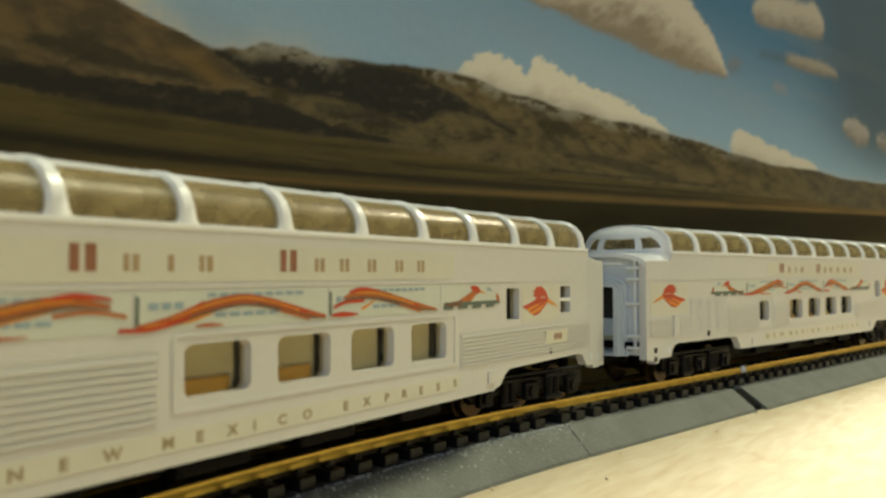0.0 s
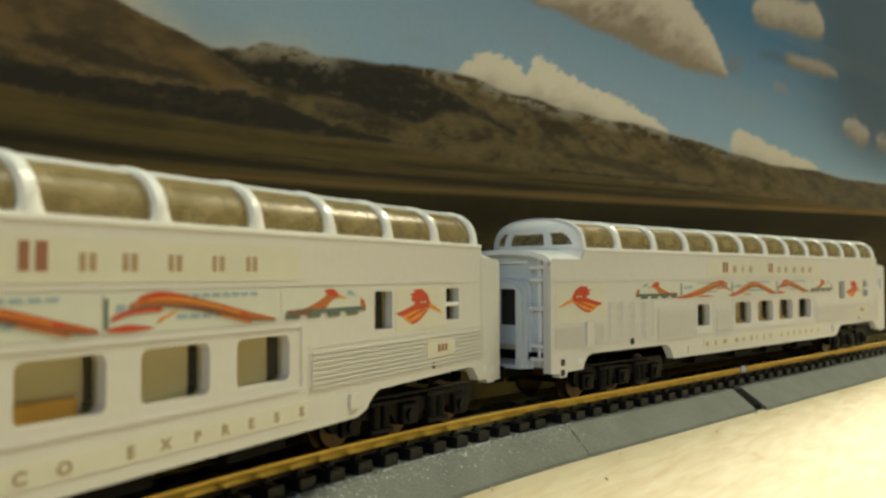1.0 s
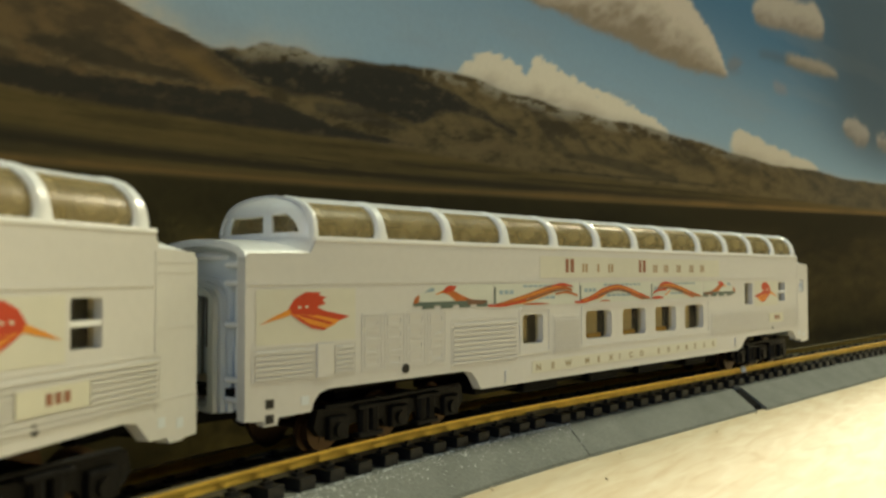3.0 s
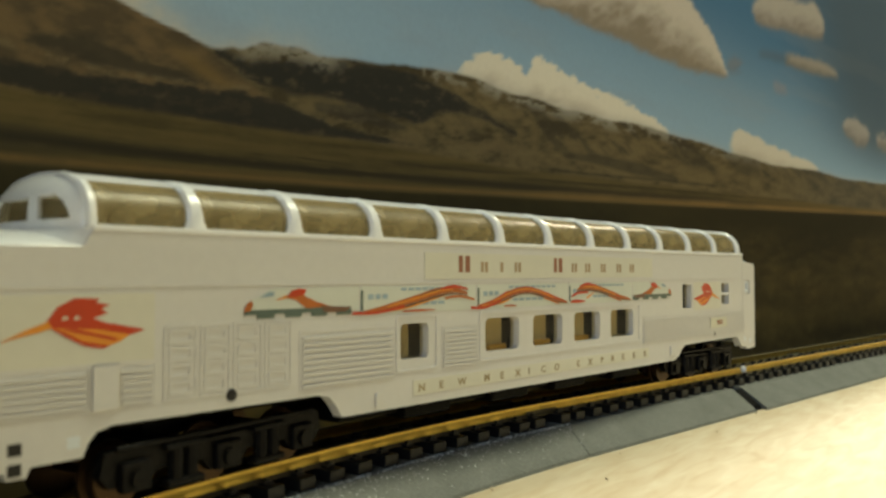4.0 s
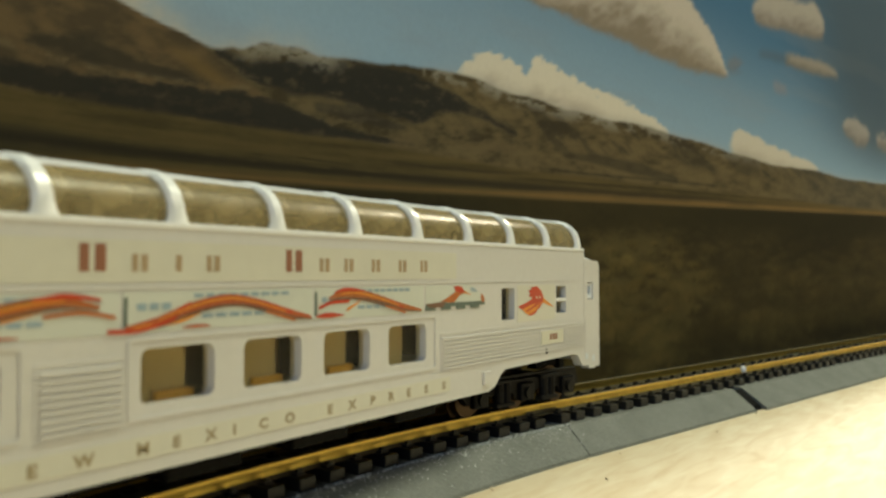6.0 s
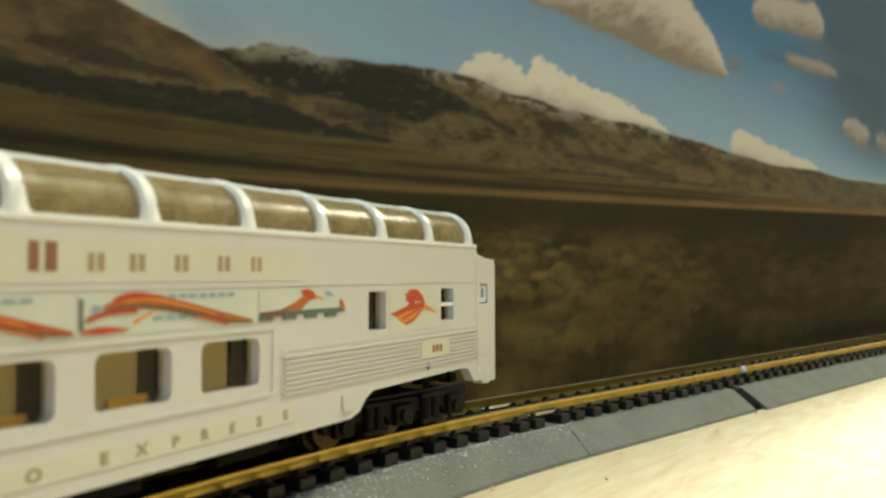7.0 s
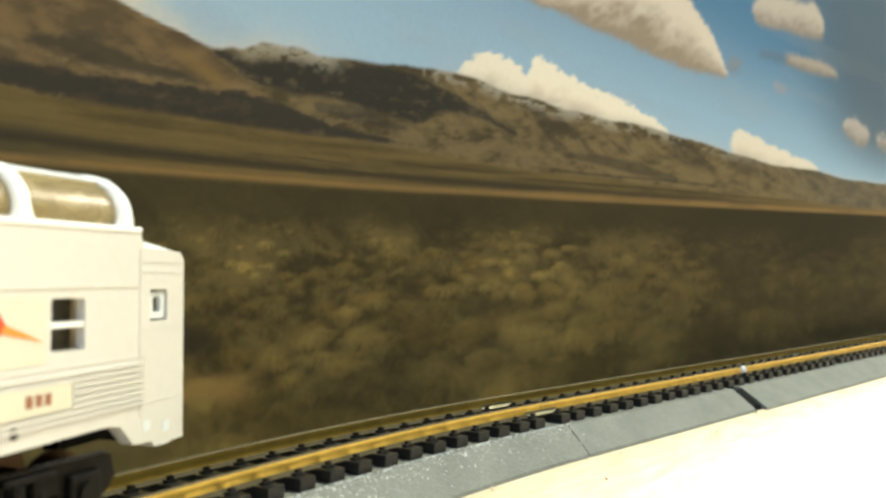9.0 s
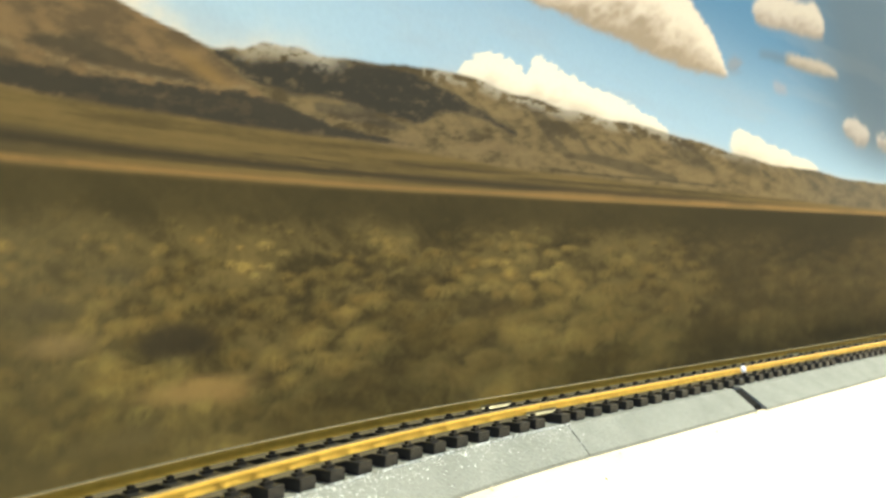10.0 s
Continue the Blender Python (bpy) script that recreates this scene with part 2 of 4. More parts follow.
def table():
    t = tagged(new("layout_table"), "pale plywood layout table under the model railway", "table")
    part("tabletop", box(bmesh.new(), -700, 1100, -650, 400, -18, 0, 1.0), PLY, t, "pale plywood board with faint grain")
    for x in (-650, 1010):
        for y in (-600, 310):
            part("leg", box(bmesh.new(), x, x + 40, y, y + 40, -900, -18, 2.0), PLY, t)
    # splinters and crumbs along the foot of the roadbed
    rnd = random.Random(4)
    for s, off, size in ((96, -15.4, 1.6), (121, -15.2, 1.0), (128, -16.5, 0.5), (112, -24.0, 1.2), (180, -15.6, 0.7), (205, -17, 0.5), (156, -19, 0.5)):
        bm = bmesh.new()
        bmesh.ops.create_icosphere(bm, subdivisions=1, radius=0.3)
        for v in bm.verts:
            v.co = Vector((v.co.x * size * 1.8, v.co.y * size * 0.7, v.co.z * 0.6 + 0.12)) + Vector([rnd.uniform(-0.06, 0.06) for _ in range(3)])
        x, y, h = track(s)
        c = part("wood_crumb", bm, PLY)
        p = beside(s, off)
        c.matrix_basis = at(p.x, p.y, 0.02, rnd.uniform(-70, 60))
        tagged(c, "tiny pale splinter of wood on the table", "splinter", "wood crumbs")

# ---- the printed backdrop ----
def lattice(seed):
    return np.random.RandomState(seed).rand(256, 256)


def value_noise(x, y, table):
    xi, yi = np.floor(x).astype(int), np.floor(y).astype(int)
    fx, fy = x - xi, y - yi
    fx, fy = fx * fx * (3 - 2 * fx), fy * fy * (3 - 2 * fy)
    g = lambda a, b: table[a % 256, b % 256]
    return (g(xi, yi) * (1 - fx) + g(xi + 1, yi) * fx) * (1 - fy) + (g(xi, yi + 1) * (1 - fx) + g(xi + 1, yi + 1) * fx) * fy


def fbm(x, y, seed, octaves=5):
    t, total, amp, norm = lattice(seed), 0.0, 1.0, 0.0
    for o in range(octaves):
        total = total + amp * value_noise(x * 2 ** o + 17.3 * o, y * 2 ** o + 9.1 * o, t)
        norm, amp = norm + amp, amp * 0.55
    return total / norm


def ease(a, b, v):
    k = np.clip((v - a) / (b - a), 0, 1)
    return k * k * (3 - 2 * k)


def photograph(s, z):
    """The inks of the printed landscape at the length s and height z: a plain with brush, hills, clouds and sky."""
    def mixed(col, ink, k):
        return col * (1 - k[..., None]) + np.array(ink) * k[..., None]

    def flat(ink):
        return np.zeros(s.shape + (3,)) + np.array(ink)

    h = z - 0.0295 * (s - 49)                 # height over the slightly sloping horizon of the print
    # features of the photograph grow along the print, as its plain comes nearer at one end
    u = 50 + 55 * np.log(1 + np.maximum(s - 50, -40) * 6 / 330)
    g = 1 + np.clip(s - 50, 0, 400) / 330 * 1.3
    v = (h - 41) / g
    n1, n2, n3 = fbm(u / 5, v / 3, 1), fbm(u / 1.9, v / 1.3, 2), fbm(u / 14, v / 5, 3)
    fine, soft = fbm(u / 0.9, v / 0.8, 5, 4), fbm(u / 7, v / 6, 6, 4)
    far = fbm(u / 16, v / 0.9, 4)

    def between(ss, low, high, blur, rag=1.0):
        """A patch between two edges along the print, frayed by noise."""
        fray = rag * ((n2 - 0.5) * 1.6 + (fine - 0.5) * 0.8)
        lo, hi = np.interp(s, ss, low), np.interp(s, ss, high)
        ends = ease(ss[0] - 0.6, ss[0] + 0.6, s) * ease(ss[-1] + 0.6, ss[-1] - 0.6, s)
        return ease(-blur, blur, hi - z + fray) * ease(-blur, blur, z - lo + fray) * ends

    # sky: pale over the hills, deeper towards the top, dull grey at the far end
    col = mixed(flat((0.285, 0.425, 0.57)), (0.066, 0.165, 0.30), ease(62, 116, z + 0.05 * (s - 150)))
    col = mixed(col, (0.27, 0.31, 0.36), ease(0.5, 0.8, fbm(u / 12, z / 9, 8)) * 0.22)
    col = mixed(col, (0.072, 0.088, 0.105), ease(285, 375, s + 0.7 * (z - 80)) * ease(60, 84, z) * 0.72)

    def bank(col, ss, low, high, ink, shade, blur=0.9, rag=2.0, k=1.0):
        """A cloud between two edges: billowing on top, flat and shaded underneath."""
        w = np.interp(s, [50, 400], [0.55, 2.2])
        puff = np.abs(fbm(u / 1.9, z / (2.4 * w), 9, 3) - 0.5) * 2.4 + np.abs(fbm(u / 4.5, z / (5 * w), 10, 3) - 0.5) * 2.0
        top, bot = np.interp(s, ss, high) - rag * (puff - 0.35) * w, np.interp(s, ss, low) + rag * 0.5 * (puff - 0.35) * w
        ends = ease(ss[0] - 1, ss[0] + 2 * w, s + 3 * (puff - 0.4)) * ease(ss[-1] + 1, ss[-1] - 2 * w, s + 3 * (puff - 0.4))
        a = ease(-blur * w, blur * w, top - z) * ease(-blur * w, blur * w, z - bot) * ends * k
        up = np.clip((z - bot) / np.maximum(top - bot, 1.0), 0, 1.2)
        body = mixed(flat(shade), ink, ease(0.05, 0.75, up + (0.5 - puff) * 0.28))
        return col * (1 - a[..., None]) + body * a[..., None]

    cream, tan, grey = (0.72, 0.68, 0.57), (0.48, 0.43, 0.35), (0.25, 0.21, 0.16)
    col = bank(col, (148, 165, 185, 205, 219, 226, 232, 238, 244), (86.8, 86.2, 85.0, 84.2, 83.8, 84.4, 85.0, 85.4, 85.8),
               (89, 98, 107, 109, 104.5, 101.5, 98.5, 93.5, 87.5), (0.55, 0.505, 0.44), grey, 1.0, 1.8)
    col = bank(col, (243, 248, 255), (87, 88, 90), (91, 93, 92), (0.20, 0.19, 0.19), (0.16, 0.16, 0.17), 1.2, 1.0, 0.6)
    col = bank(col, (261, 267, 290, 310, 321), (106.5, 106.2, 108.5, 110.5, 112), (112, 115.5, 120, 123.5, 121), (0.40, 0.375, 0.34), (0.23, 0.205, 0.185), 0.9, 1.0)
    col = bank(col, (284, 300, 318, 333), (97.0, 97.5, 99, 100.5), (100.5, 102.8, 104.0, 102.6), (0.30, 0.28, 0.25), (0.20, 0.18, 0.16), 0.9, 0.8)
    col = bank(col, (264, 276, 290), (95.6, 96.5, 98.0), (98, 99.6, 100.8), (0.10, 0.13, 0.17), (0.09, 0.12, 0.15), 1.0, 0.8, 0.55)
    col = bank(col, (274, 280, 287), (87, 86.5, 87.5), (90, 91, 90), (0.30, 0.27, 0.27), (0.26, 0.24, 0.25), 0.8, 0.5, 0.5)
    col = bank(col, (336, 343, 352, 360, 367), (82, 79.5, 77.5, 78, 81.5), (84.5, 88, 89.5, 87.5, 84.5), (0.36, 0.34, 0.32), (0.22, 0.20, 0.19), 0.9, 1.4, 0.9)
    col = bank(col, (374, 384, 396), (80, 78.5, 80), (85, 87.5, 85), (0.34, 0.32, 0.30), (0.22, 0.20, 0.19), 0.9, 1.4, 0.9)
    # mountain chain under its bank of clouds
    crest = np.interp(s, [40, 63, 70, 76.8, 81.5, 86.5, 91.8, 99, 108, 116, 124, 134, 144, 164, 206, 248, 275, 308, 341, 386, 620],
                      [62, 62, 61.6, 61.4, 61.8, 63.6, 64.6, 64.6, 65.6, 66.5, 67.1, 67.2, 66.4, 65.6, 65.7, 64.2, 63.5, 64.5, 63.9, 65.8, 68])
    crest = crest + (fbm(u / 3, 0 * s, 11, 6) - 0.5) * 1.5
    col = bank(col, (129, 134, 139, 145, 150, 154, 159, 166, 175, 187, 200, 209), (62,) * 12,
               (68.2, 72.0, 74.0, 73.4, 71.6, 75.6, 75.2, 73.8, 71.8, 70.8, 69.6, 66.4), cream, tan, 0.5, 2.0)
    col = bank(col, (245, 251, 267, 289, 314), (60,) * 5, (69.5, 71.8, 70.2, 68.2, 66.0), (0.62, 0.585, 0.50), tan, 0.5, 0.8)
    mist = np.exp(-np.clip(z - crest, 0, 40) / 1.8) * ease(112, 84, s) + ease(77, 66, s + 0.9 * (z - 62)) * 0.95
    col = mixed(col, (0.50, 0.49, 0.45), np.clip(mist * (0.55 + 0.9 * (n2 - 0.4)), 0, 1))
    col = mixed(col, (0.42, 0.41, 0.38), np.exp(-np.clip(z - crest, 0, 40) / 0.8) * ease(112, 140, s) * 0.5)
    k = ease(0.4, -0.4, z - crest)
    rock = mixed(flat((0.060, 0.047, 0.024)), (0.155, 0.120, 0.058), ease(0.34, 0.66, n1 * 0.4 + n2 * 0.3 + fine * 0.3 + 0.05 * ease(140, 220, s)))
    gully = ease(0.50, 0.64, fbm(u / 1.6 + v / 2.4, v / 4.5, 15)) * ease(112, 150, s) * ease(56, 60, h + 6)
    rock = mixed(rock, (0.050, 0.042, 0.026), gully * 0.65)
    rock = mixed(rock, (0.155, 0.118, 0.060), ease(0.48, 0.62, fbm(u / 3 - v / 2, v / 1.6 + u / 7, 12)) * ease(56.5, 55, z) * ease(85, 95, s) * ease(170, 130, s) * 0.7)
    dark = between((77.5, 84, 92, 100, 112, 118, 126, 134, 142, 147), (60.4, 57.6, 57.2, 58.0, 56.6, 56.2, 59.6, 60.4, 58.2, 57.4),
                   (61.4, 60.6, 62.6, 64.2, 65.9, 65.6, 63.6, 61.6, 59.4, 58.2), 0.6, 1.5)
    rock = mixed(rock, (0.030, 0.029, 0.025), dark * (0.95 - 0.40 * ease(0.5, 0.72, 0.5 * n2 + 0.5 * fine)))
    dark = between((96, 103, 110, 116), (55.2, 54.6, 54.4, 54.6), (56.6, 57.0, 56.4, 55.4), 0.4, 0.7)
    rock = mixed(rock, (0.042, 0.038, 0.030), dark * 0.6)
    snow = ease(3.4, 0.2, crest - z) * ease(0.42, 0.56, 0.6 * n2 + 0.4 * fine) * ease(80, 86, s) * ease(104, 97, s)
    snow = snow + ease(3.4, 0.2, crest - z) * ease(0.44, 0.57, 0.5 * n2 + 0.5 * fine) * ease(116, 124, s) * ease(300, 190, s)
    rock = mixed(rock, (0.26, 0.245, 0.20), np.clip(snow * 1.0, 0, 1))
    dark = between((163, 175, 195, 214), (54.6, 54.2, 53.2, 52.6), (55.4, 56.4, 56.2, 54.2), 0.5, 0.5)
    rock = mixed(rock, (0.050, 0.042, 0.026), dark * 0.7)
    rock = mixed(rock, (0.090, 0.092, 0.085), ease(250, 340, s) * 0.35)
    col = col * (1 - k[..., None]) + rock * k[..., None]
    # nearer hill
    hill = np.interp(s, [20, 48, 55, 62.2, 67, 73, 77.8, 82.5, 86, 97], [62, 63.5, 64.4, 64.0, 63.0, 61.9, 60.2, 57.9, 56.2, 52]) + (fbm(s / 3, 0 * s, 13) - 0.5) * 0.5
    k = ease(0.25, -0.25, z - hill) * ease(100, 92, s)
    earth = mixed(flat((0.150, 0.104, 0.050)), (0.078, 0.058, 0.032), ease(0.36, 0.64, 0.45 * fbm(u / 4 + z / 3, z / 2.0 - u / 9, 14) + 0.25 * n1 + 0.3 * n2))
    earth = mixed(earth, (0.19, 0.125, 0.042), np.exp(-((s - 76) / 5) ** 2 - ((z - 57.6 + 0.35 * (s - 76)) / 1.3) ** 2) * 0.7)
    dark = between((51, 54.5, 59.5, 62, 66, 70, 77), (55.4, 55.3, 55.0, 54.9, 54.8, 54.9, 55.3), (56.2, 57.4, 58.5, 57.6, 57.0, 57.0, 56.2), 0.6, 0.7)
    earth = mixed(earth, (0.046, 0.040, 0.027), dark * 0.85)
    ledge = np.exp(-((z - np.interp(s, [48, 60, 70, 84], [55.0, 54.3, 54.9, 56.6])) / 0.45) ** 2) * ease(0.36, 0.55, n2)
    earth = mixed(earth, (0.205, 0.160, 0.085), ledge * 0.6)
    col = col * (1 - k[..., None]) + earth * k[..., None]
    # belt of dark woods under the hills
    k = between((20, 48.8, 56.5, 62.5, 69, 76, 83.5, 92, 101, 112, 118), (49.5, 49.8, 49.8, 49.9, 50.0, 50.2, 50.4, 50.7, 51.2, 51.9, 52.2),
                (52.6, 52.9, 53.5, 53.7, 54.5, 55.0, 55.9, 55.0, 53.2, 52.6, 52.5), 0.35, 1.0)
    col = mixed(col, (0.034, 0.032, 0.026), k * (0.95 - 0.35 * ease(0.5, 0.75, n2)))
    # the plain in long soft streaks
    edge = np.interp(s, [20, 49, 107, 144, 220, 390, 620], [50, 50.0, 51.4, 50.4, 51.6, 54.5, 59]) - 0.0295 * (s - 49)
    k = ease(0.6, -0.6, h - edge + (n3 - 0.5) * 1.0)
    field = mixed(flat((0.122, 0.090, 0.033)), (0.070, 0.054, 0.022), ease(0.34, 0.72, 0.7 * far + 0.3 * n1))
    field = mixed(field, (0.060, 0.050, 0.026), ease(46.5, 45.2, h) * ease(66, 48, s) * 0.7)
    col = col * (1 - k[..., None]) + field * k[..., None]
    band = np.exp(-((h - 44.2 + 0.004 * (s - 100)) / 0.85) ** 2) * ease(0.28, 0.5, far + 0.12)
    col = mixed(col, (0.038, 0.032, 0.020), band * 0.9)
    for at_h, wide, s0, s1 in ((45.6, 0.18, 84, 104), (46.6, 0.30, 112, 150), (48.0, 0.35, 160, 240), (45.6, 0.22, 150, 300)):
        band = np.exp(-((h - at_h - (n3 - 0.5)) / wide) ** 2) * ease(s0 - 6, s0 + 6, s) * ease(s1 + 14, s1 - 14, s)
        col = mixed(col, (0.042, 0.035, 0.021), band * 0.7)
    line = np.exp(-((h - 41.95 - 0.0040 * (s - 49) - (n3 - 0.5) * 0.4) / (0.48 + 0.5 * ease(140, 170, s))) ** 2)
    col = mixed(col, (0.20, 0.128, 0.046), line * (0.65 + 0.35 * ease(0.4, 0.6, n1)))
    # brush in the foreground: tufts over tufts, lit from above, with bare earth between them
    k = ease(41.6, 40.6, h - 0.004 * (s - 49))
    warp = (fbm(u / 3, v / 3, 24, 3) - 0.5) * 3.0
    b1 = fbm((u + warp) / 4.2, (v - warp) / 3.4, 21, 5)
    b3 = fbm((u + warp) / 0.75, (v + 0.4 * u) / 1.1, 23, 4)
    base = ease(0.30, 0.70, 0.40 * b1 + 0.22 * b3 + 0.38 * soft)
    brush = mixed(flat((0.036, 0.029, 0.014)), (0.108, 0.085, 0.036), base)
    group = ease(0.32, 0.66, soft)            # light and dark stands of brush
    rnd = np.random.RandomState(31)
    us, zs = u[:, 0], z[0]
    for d in np.sort(rnd.rand(1700)):                    # 0 far, 1 near
        cs = 44 + (400 - 44) * rnd.rand() ** 1.9
        wide = 1 + max(cs - 50, 0) / 330 * 1.3
        cz = 0.0295 * (cs - 49) + 37.5 - 37.0 * d ** 0.9
        cu = 50 + 55 * np.log(1 + max(cs - 50, -40) * 6 / 330)
        ru = (0.55 + 1.9 * d) * rnd.uniform(0.6, 1.5)
        rz = ru * rnd.uniform(0.7, 1.0) * wide
        i0, i1 = np.searchsorted(us, (cu - 1.7 * ru, cu + 1.7 * ru))
        j0, j1 = np.searchsorted(zs, (cz - 1.7 * rz, cz + 1.7 * rz))
        if i1 <= i0 or j1 <= j0:
            continue
        cut = np.s_[i0:i1, j0:j1]
        du, dz = (u[cut] - cu) / ru, (z[cut] - cz) / rz
        fib, ray = b3[cut] - 0.5, fbm(np.arctan2(du, dz + 1.3) * 5 + cu, np.hypot(du, dz + 1.3) * 1.2, 27, 3) - 0.5
        dist = np.sqrt(du * du + dz * dz) + fib * 0.5 + ray * 0.6 + (n2[cut] - 0.5) * 0.5
        alpha = ease(1.15, 0.35, dist) * (0.30 + 0.45 * rnd.rand())
        lit = np.clip(0.46 + 0.40 * dz - 0.15 * du + fib * 0.45 + ray * 0.8, 0.08, 1)
        tone = rnd.uniform(0.75, 1.2) * (0.62 + 0.9 * group[min(i0, len(us) - 1), min(j0, len(zs) - 1)]) * (1.05 if cs < 170 else 0.80) * (1.18 if 80 < cs < 190 and 20 < cz - 0.0295 * (cs - 49) < 32 else 0.88)
        warm = rnd.uniform(0.0, 1.0)
        leaf = np.array((0.036, 0.029, 0.014)) * (1 - lit[..., None]) + np.array((0.182 + 0.03 * warm, 0.148, 0.055 - 0.010 * warm)) * tone * lit[..., None]
        brush[cut] = brush[cut] * (1 - alpha[..., None]) + leaf * alpha[..., None]

    def spot(brush, cs, cz, rs, rz, ink, k, hard=1.0):
        d = ((s - cs + 4 * (n1 - 0.5) * rs / 8) / rs) ** 2 + ((z - cz) / rz) ** 2 + (fine - 0.5) * 0.5 + (n2 - 0.5) * 0.8
        return mixed(brush, ink, np.exp(-np.maximum(d, 0) ** hard) * k)
    brush = spot(brush, 75.5, 12.6, 8.5, 1.7, (0.270, 0.180, 0.075), 0.85, 1.6)     # bare earth
    brush = spot(brush, 81, 11.2, 3.0, 1.2, (0.270, 0.170, 0.070), 0.6, 1.5)
    brush = spot(brush, 55.5, 20.2, 4.0, 1.3, (0.240, 0.172, 0.090), 0.65, 1.4)
    brush = spot(brush, 64, 7.5, 6.0, 1.6, (0.170, 0.130, 0.065), 0.5, 1.3)
    brush = spot(brush, 72.5, 19.4, 6.6, 2.7, (0.034, 0.028, 0.020), 0.9, 2.0)       # a dark round bush
    brush = spot(brush, 86, 12.6, 3.0, 1.3, (0.034, 0.027, 0.015), 0.6, 1.5)
    brush = spot(brush, 105, 9.5, 15, 4.2, (0.038, 0.029, 0.015), 0.65)
    brush = spot(brush, 133, 11, 16, 5.0, (0.045, 0.034, 0.018), 0.45)
    brush = spot(brush, 140, 22, 9, 2.6, (0.036, 0.029, 0.017), 0.6, 1.5)
    brush = spot(brush, 64, 28.5, 3.4, 1.3, (0.040, 0.036, 0.026), 0.6, 1.5)
    brush = spot(brush, 54, 24.5, 4, 1.5, (0.046, 0.040, 0.030), 0.5, 1.5)
    # milky haze over the near end and its foot, put into the inks
    brush = mixed(brush, (0.105, 0.092, 0.058), ease(76, 46, s) * 0.40)
    brush = mixed(brush, (0.115, 0.094, 0.052), ease(105, 60, s) * ease(17, 4, z) * 0.35)
    brush = mixed(brush, (0.046, 0.036, 0.019), ease(150, 260, s) * 0.5)
    brush = mixed(brush, (0.040, 0.033, 0.016), ease(31, 38, h + 3 * (n1 - 0.5)) * 0.8)
    # brush inks: warmer overall, lighter at the near end, darker towards the far end
    brush = brush * np.array((0.98, 0.97, 0.81)) * (1 + 0.18 * ease(170, 90, s) - 0.32 * ease(190, 340, s))[..., None]
    col = col * (1 - k[..., None]) + brush * k[..., None]
    tone = col.mean(-1, keepdims=True)
    col = col * (0.58 + 0.42 * np.clip(tone / 0.055, 0, 1))  # dark inks are deepened further
    return np.clip(col * np.array((0.89, 0.88, 0.90)), 0, 1)


def backdrop():
    off, high = 20.0, 145.0
    ss = np.concatenate([np.arange(-260, 40, 10.0), np.arange(40, 130, 0.4), np.arange(130, 400, 0.7), np.arange(400, 661, 10.0)])
    zs = np.concatenate([np.arange(0, 75, 0.36), np.arange(75, high + 0.5, 0.7)])
    ring = np.array([beside(float(s), off) for s in ss])
    ns, nz = len(ss), len(zs)
    co = np.zeros((ns, nz, 3))
    co[..., :2] = ring[:, None, :2]
    co[..., 2] = zs[None, :]
    i, j = np.meshgrid(np.arange(ns - 1), np.arange(nz - 1), indexing="ij")
    a = (i * nz + j).ravel()
    quads = np.stack([a, a + nz, a + nz + 1, a + 1], -1)
    me = bpy.data.meshes.new("backdrop")
    me.vertices.add(ns * nz), me.loops.add(quads.size), me.polygons.add(len(quads))
    me.vertices.foreach_set("co", (co * MM).ravel())
    me.loops.foreach_set("vertex_index", quads.ravel())
    me.polygons.foreach_set("loop_start", np.arange(0, quads.size, 4))
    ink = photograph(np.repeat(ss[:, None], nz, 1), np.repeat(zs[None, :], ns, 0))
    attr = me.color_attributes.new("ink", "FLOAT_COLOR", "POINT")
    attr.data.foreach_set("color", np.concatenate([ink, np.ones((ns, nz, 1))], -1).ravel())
    me.update(calc_edges=True)
    me.validate()
    me.materials.append(PRINT)
    ob = tagged(new("backdrop", me), "printed landscape backdrop of a brushy plain, brown hills and clouds", "backdrop", kind="structure")
    bm = sweep(bmesh.new(), [(off + 0.15, 0), (off + 2.2, 0), (off + 2.2, high), (off + 0.15, high)], -260, 660, 8)
    part("backing_board", bm, PLY, ob, "thin board behind the print")


# ---- the track ----
def roadbed():
    """Grey foam strips under the track, butted and cut; their surface is uneven."""
    pieces = ((-330, 126.8, 0, 0.3, True, 14.65), (127.1, 184.2, 0.3, 0.10, False, 14.6), (188.2, 420.0, 0.10, 0, False, 15.2))
    for s0, s1, k0, k1, rough, foot in pieces:
        prof = [(-foot, 0.0), (foot, 0.0), (foot - 0.2, 0.5), (9.2, 4.1), (-9.2, 4.1)]
        n = 14
        prof += [(-9.2 - (foot - 9.4) * i / n, 4.1 - 3.6 * i / n) for i in range(1, n + 1)]
        bm = sweep(bmesh.new(), prof, s0, s1, 0.55, k0, k1)
        amp = 0.08 if rough else 0.04
        for v in bm.verts:
            if v.co.z > 0.3:
                d = noise.noise(v.co * 1.7) + 0.9 * noise.noise(v.co * 4.1)
                v.co.z += amp * d
        ob = part("foam_roadbed", bm, FOAM)
        if rough:
            grains(ob)
        tagged(ob, "grey foam roadbed strip with a coarse sparkling surface" if rough else "smooth grey foam roadbed strip under the straight track", "roadbed", "roadbed strips")

    # an added black fill stands in for the shade in the slanting cut between two strips
    prof = [(-14.0, 0.1), (-9.0, 0.1), (-9.0, 3.75), (-9.3, 3.75), (-13.4, 0.95)]
    tagged(part("gap_shade_fill", sweep(bmesh.new(), prof, 184.35, 188.05, 0.55, 0.10, 0.10), BLACK), "matt black fill standing in for the shade in the cut between two foam strips", "shim")


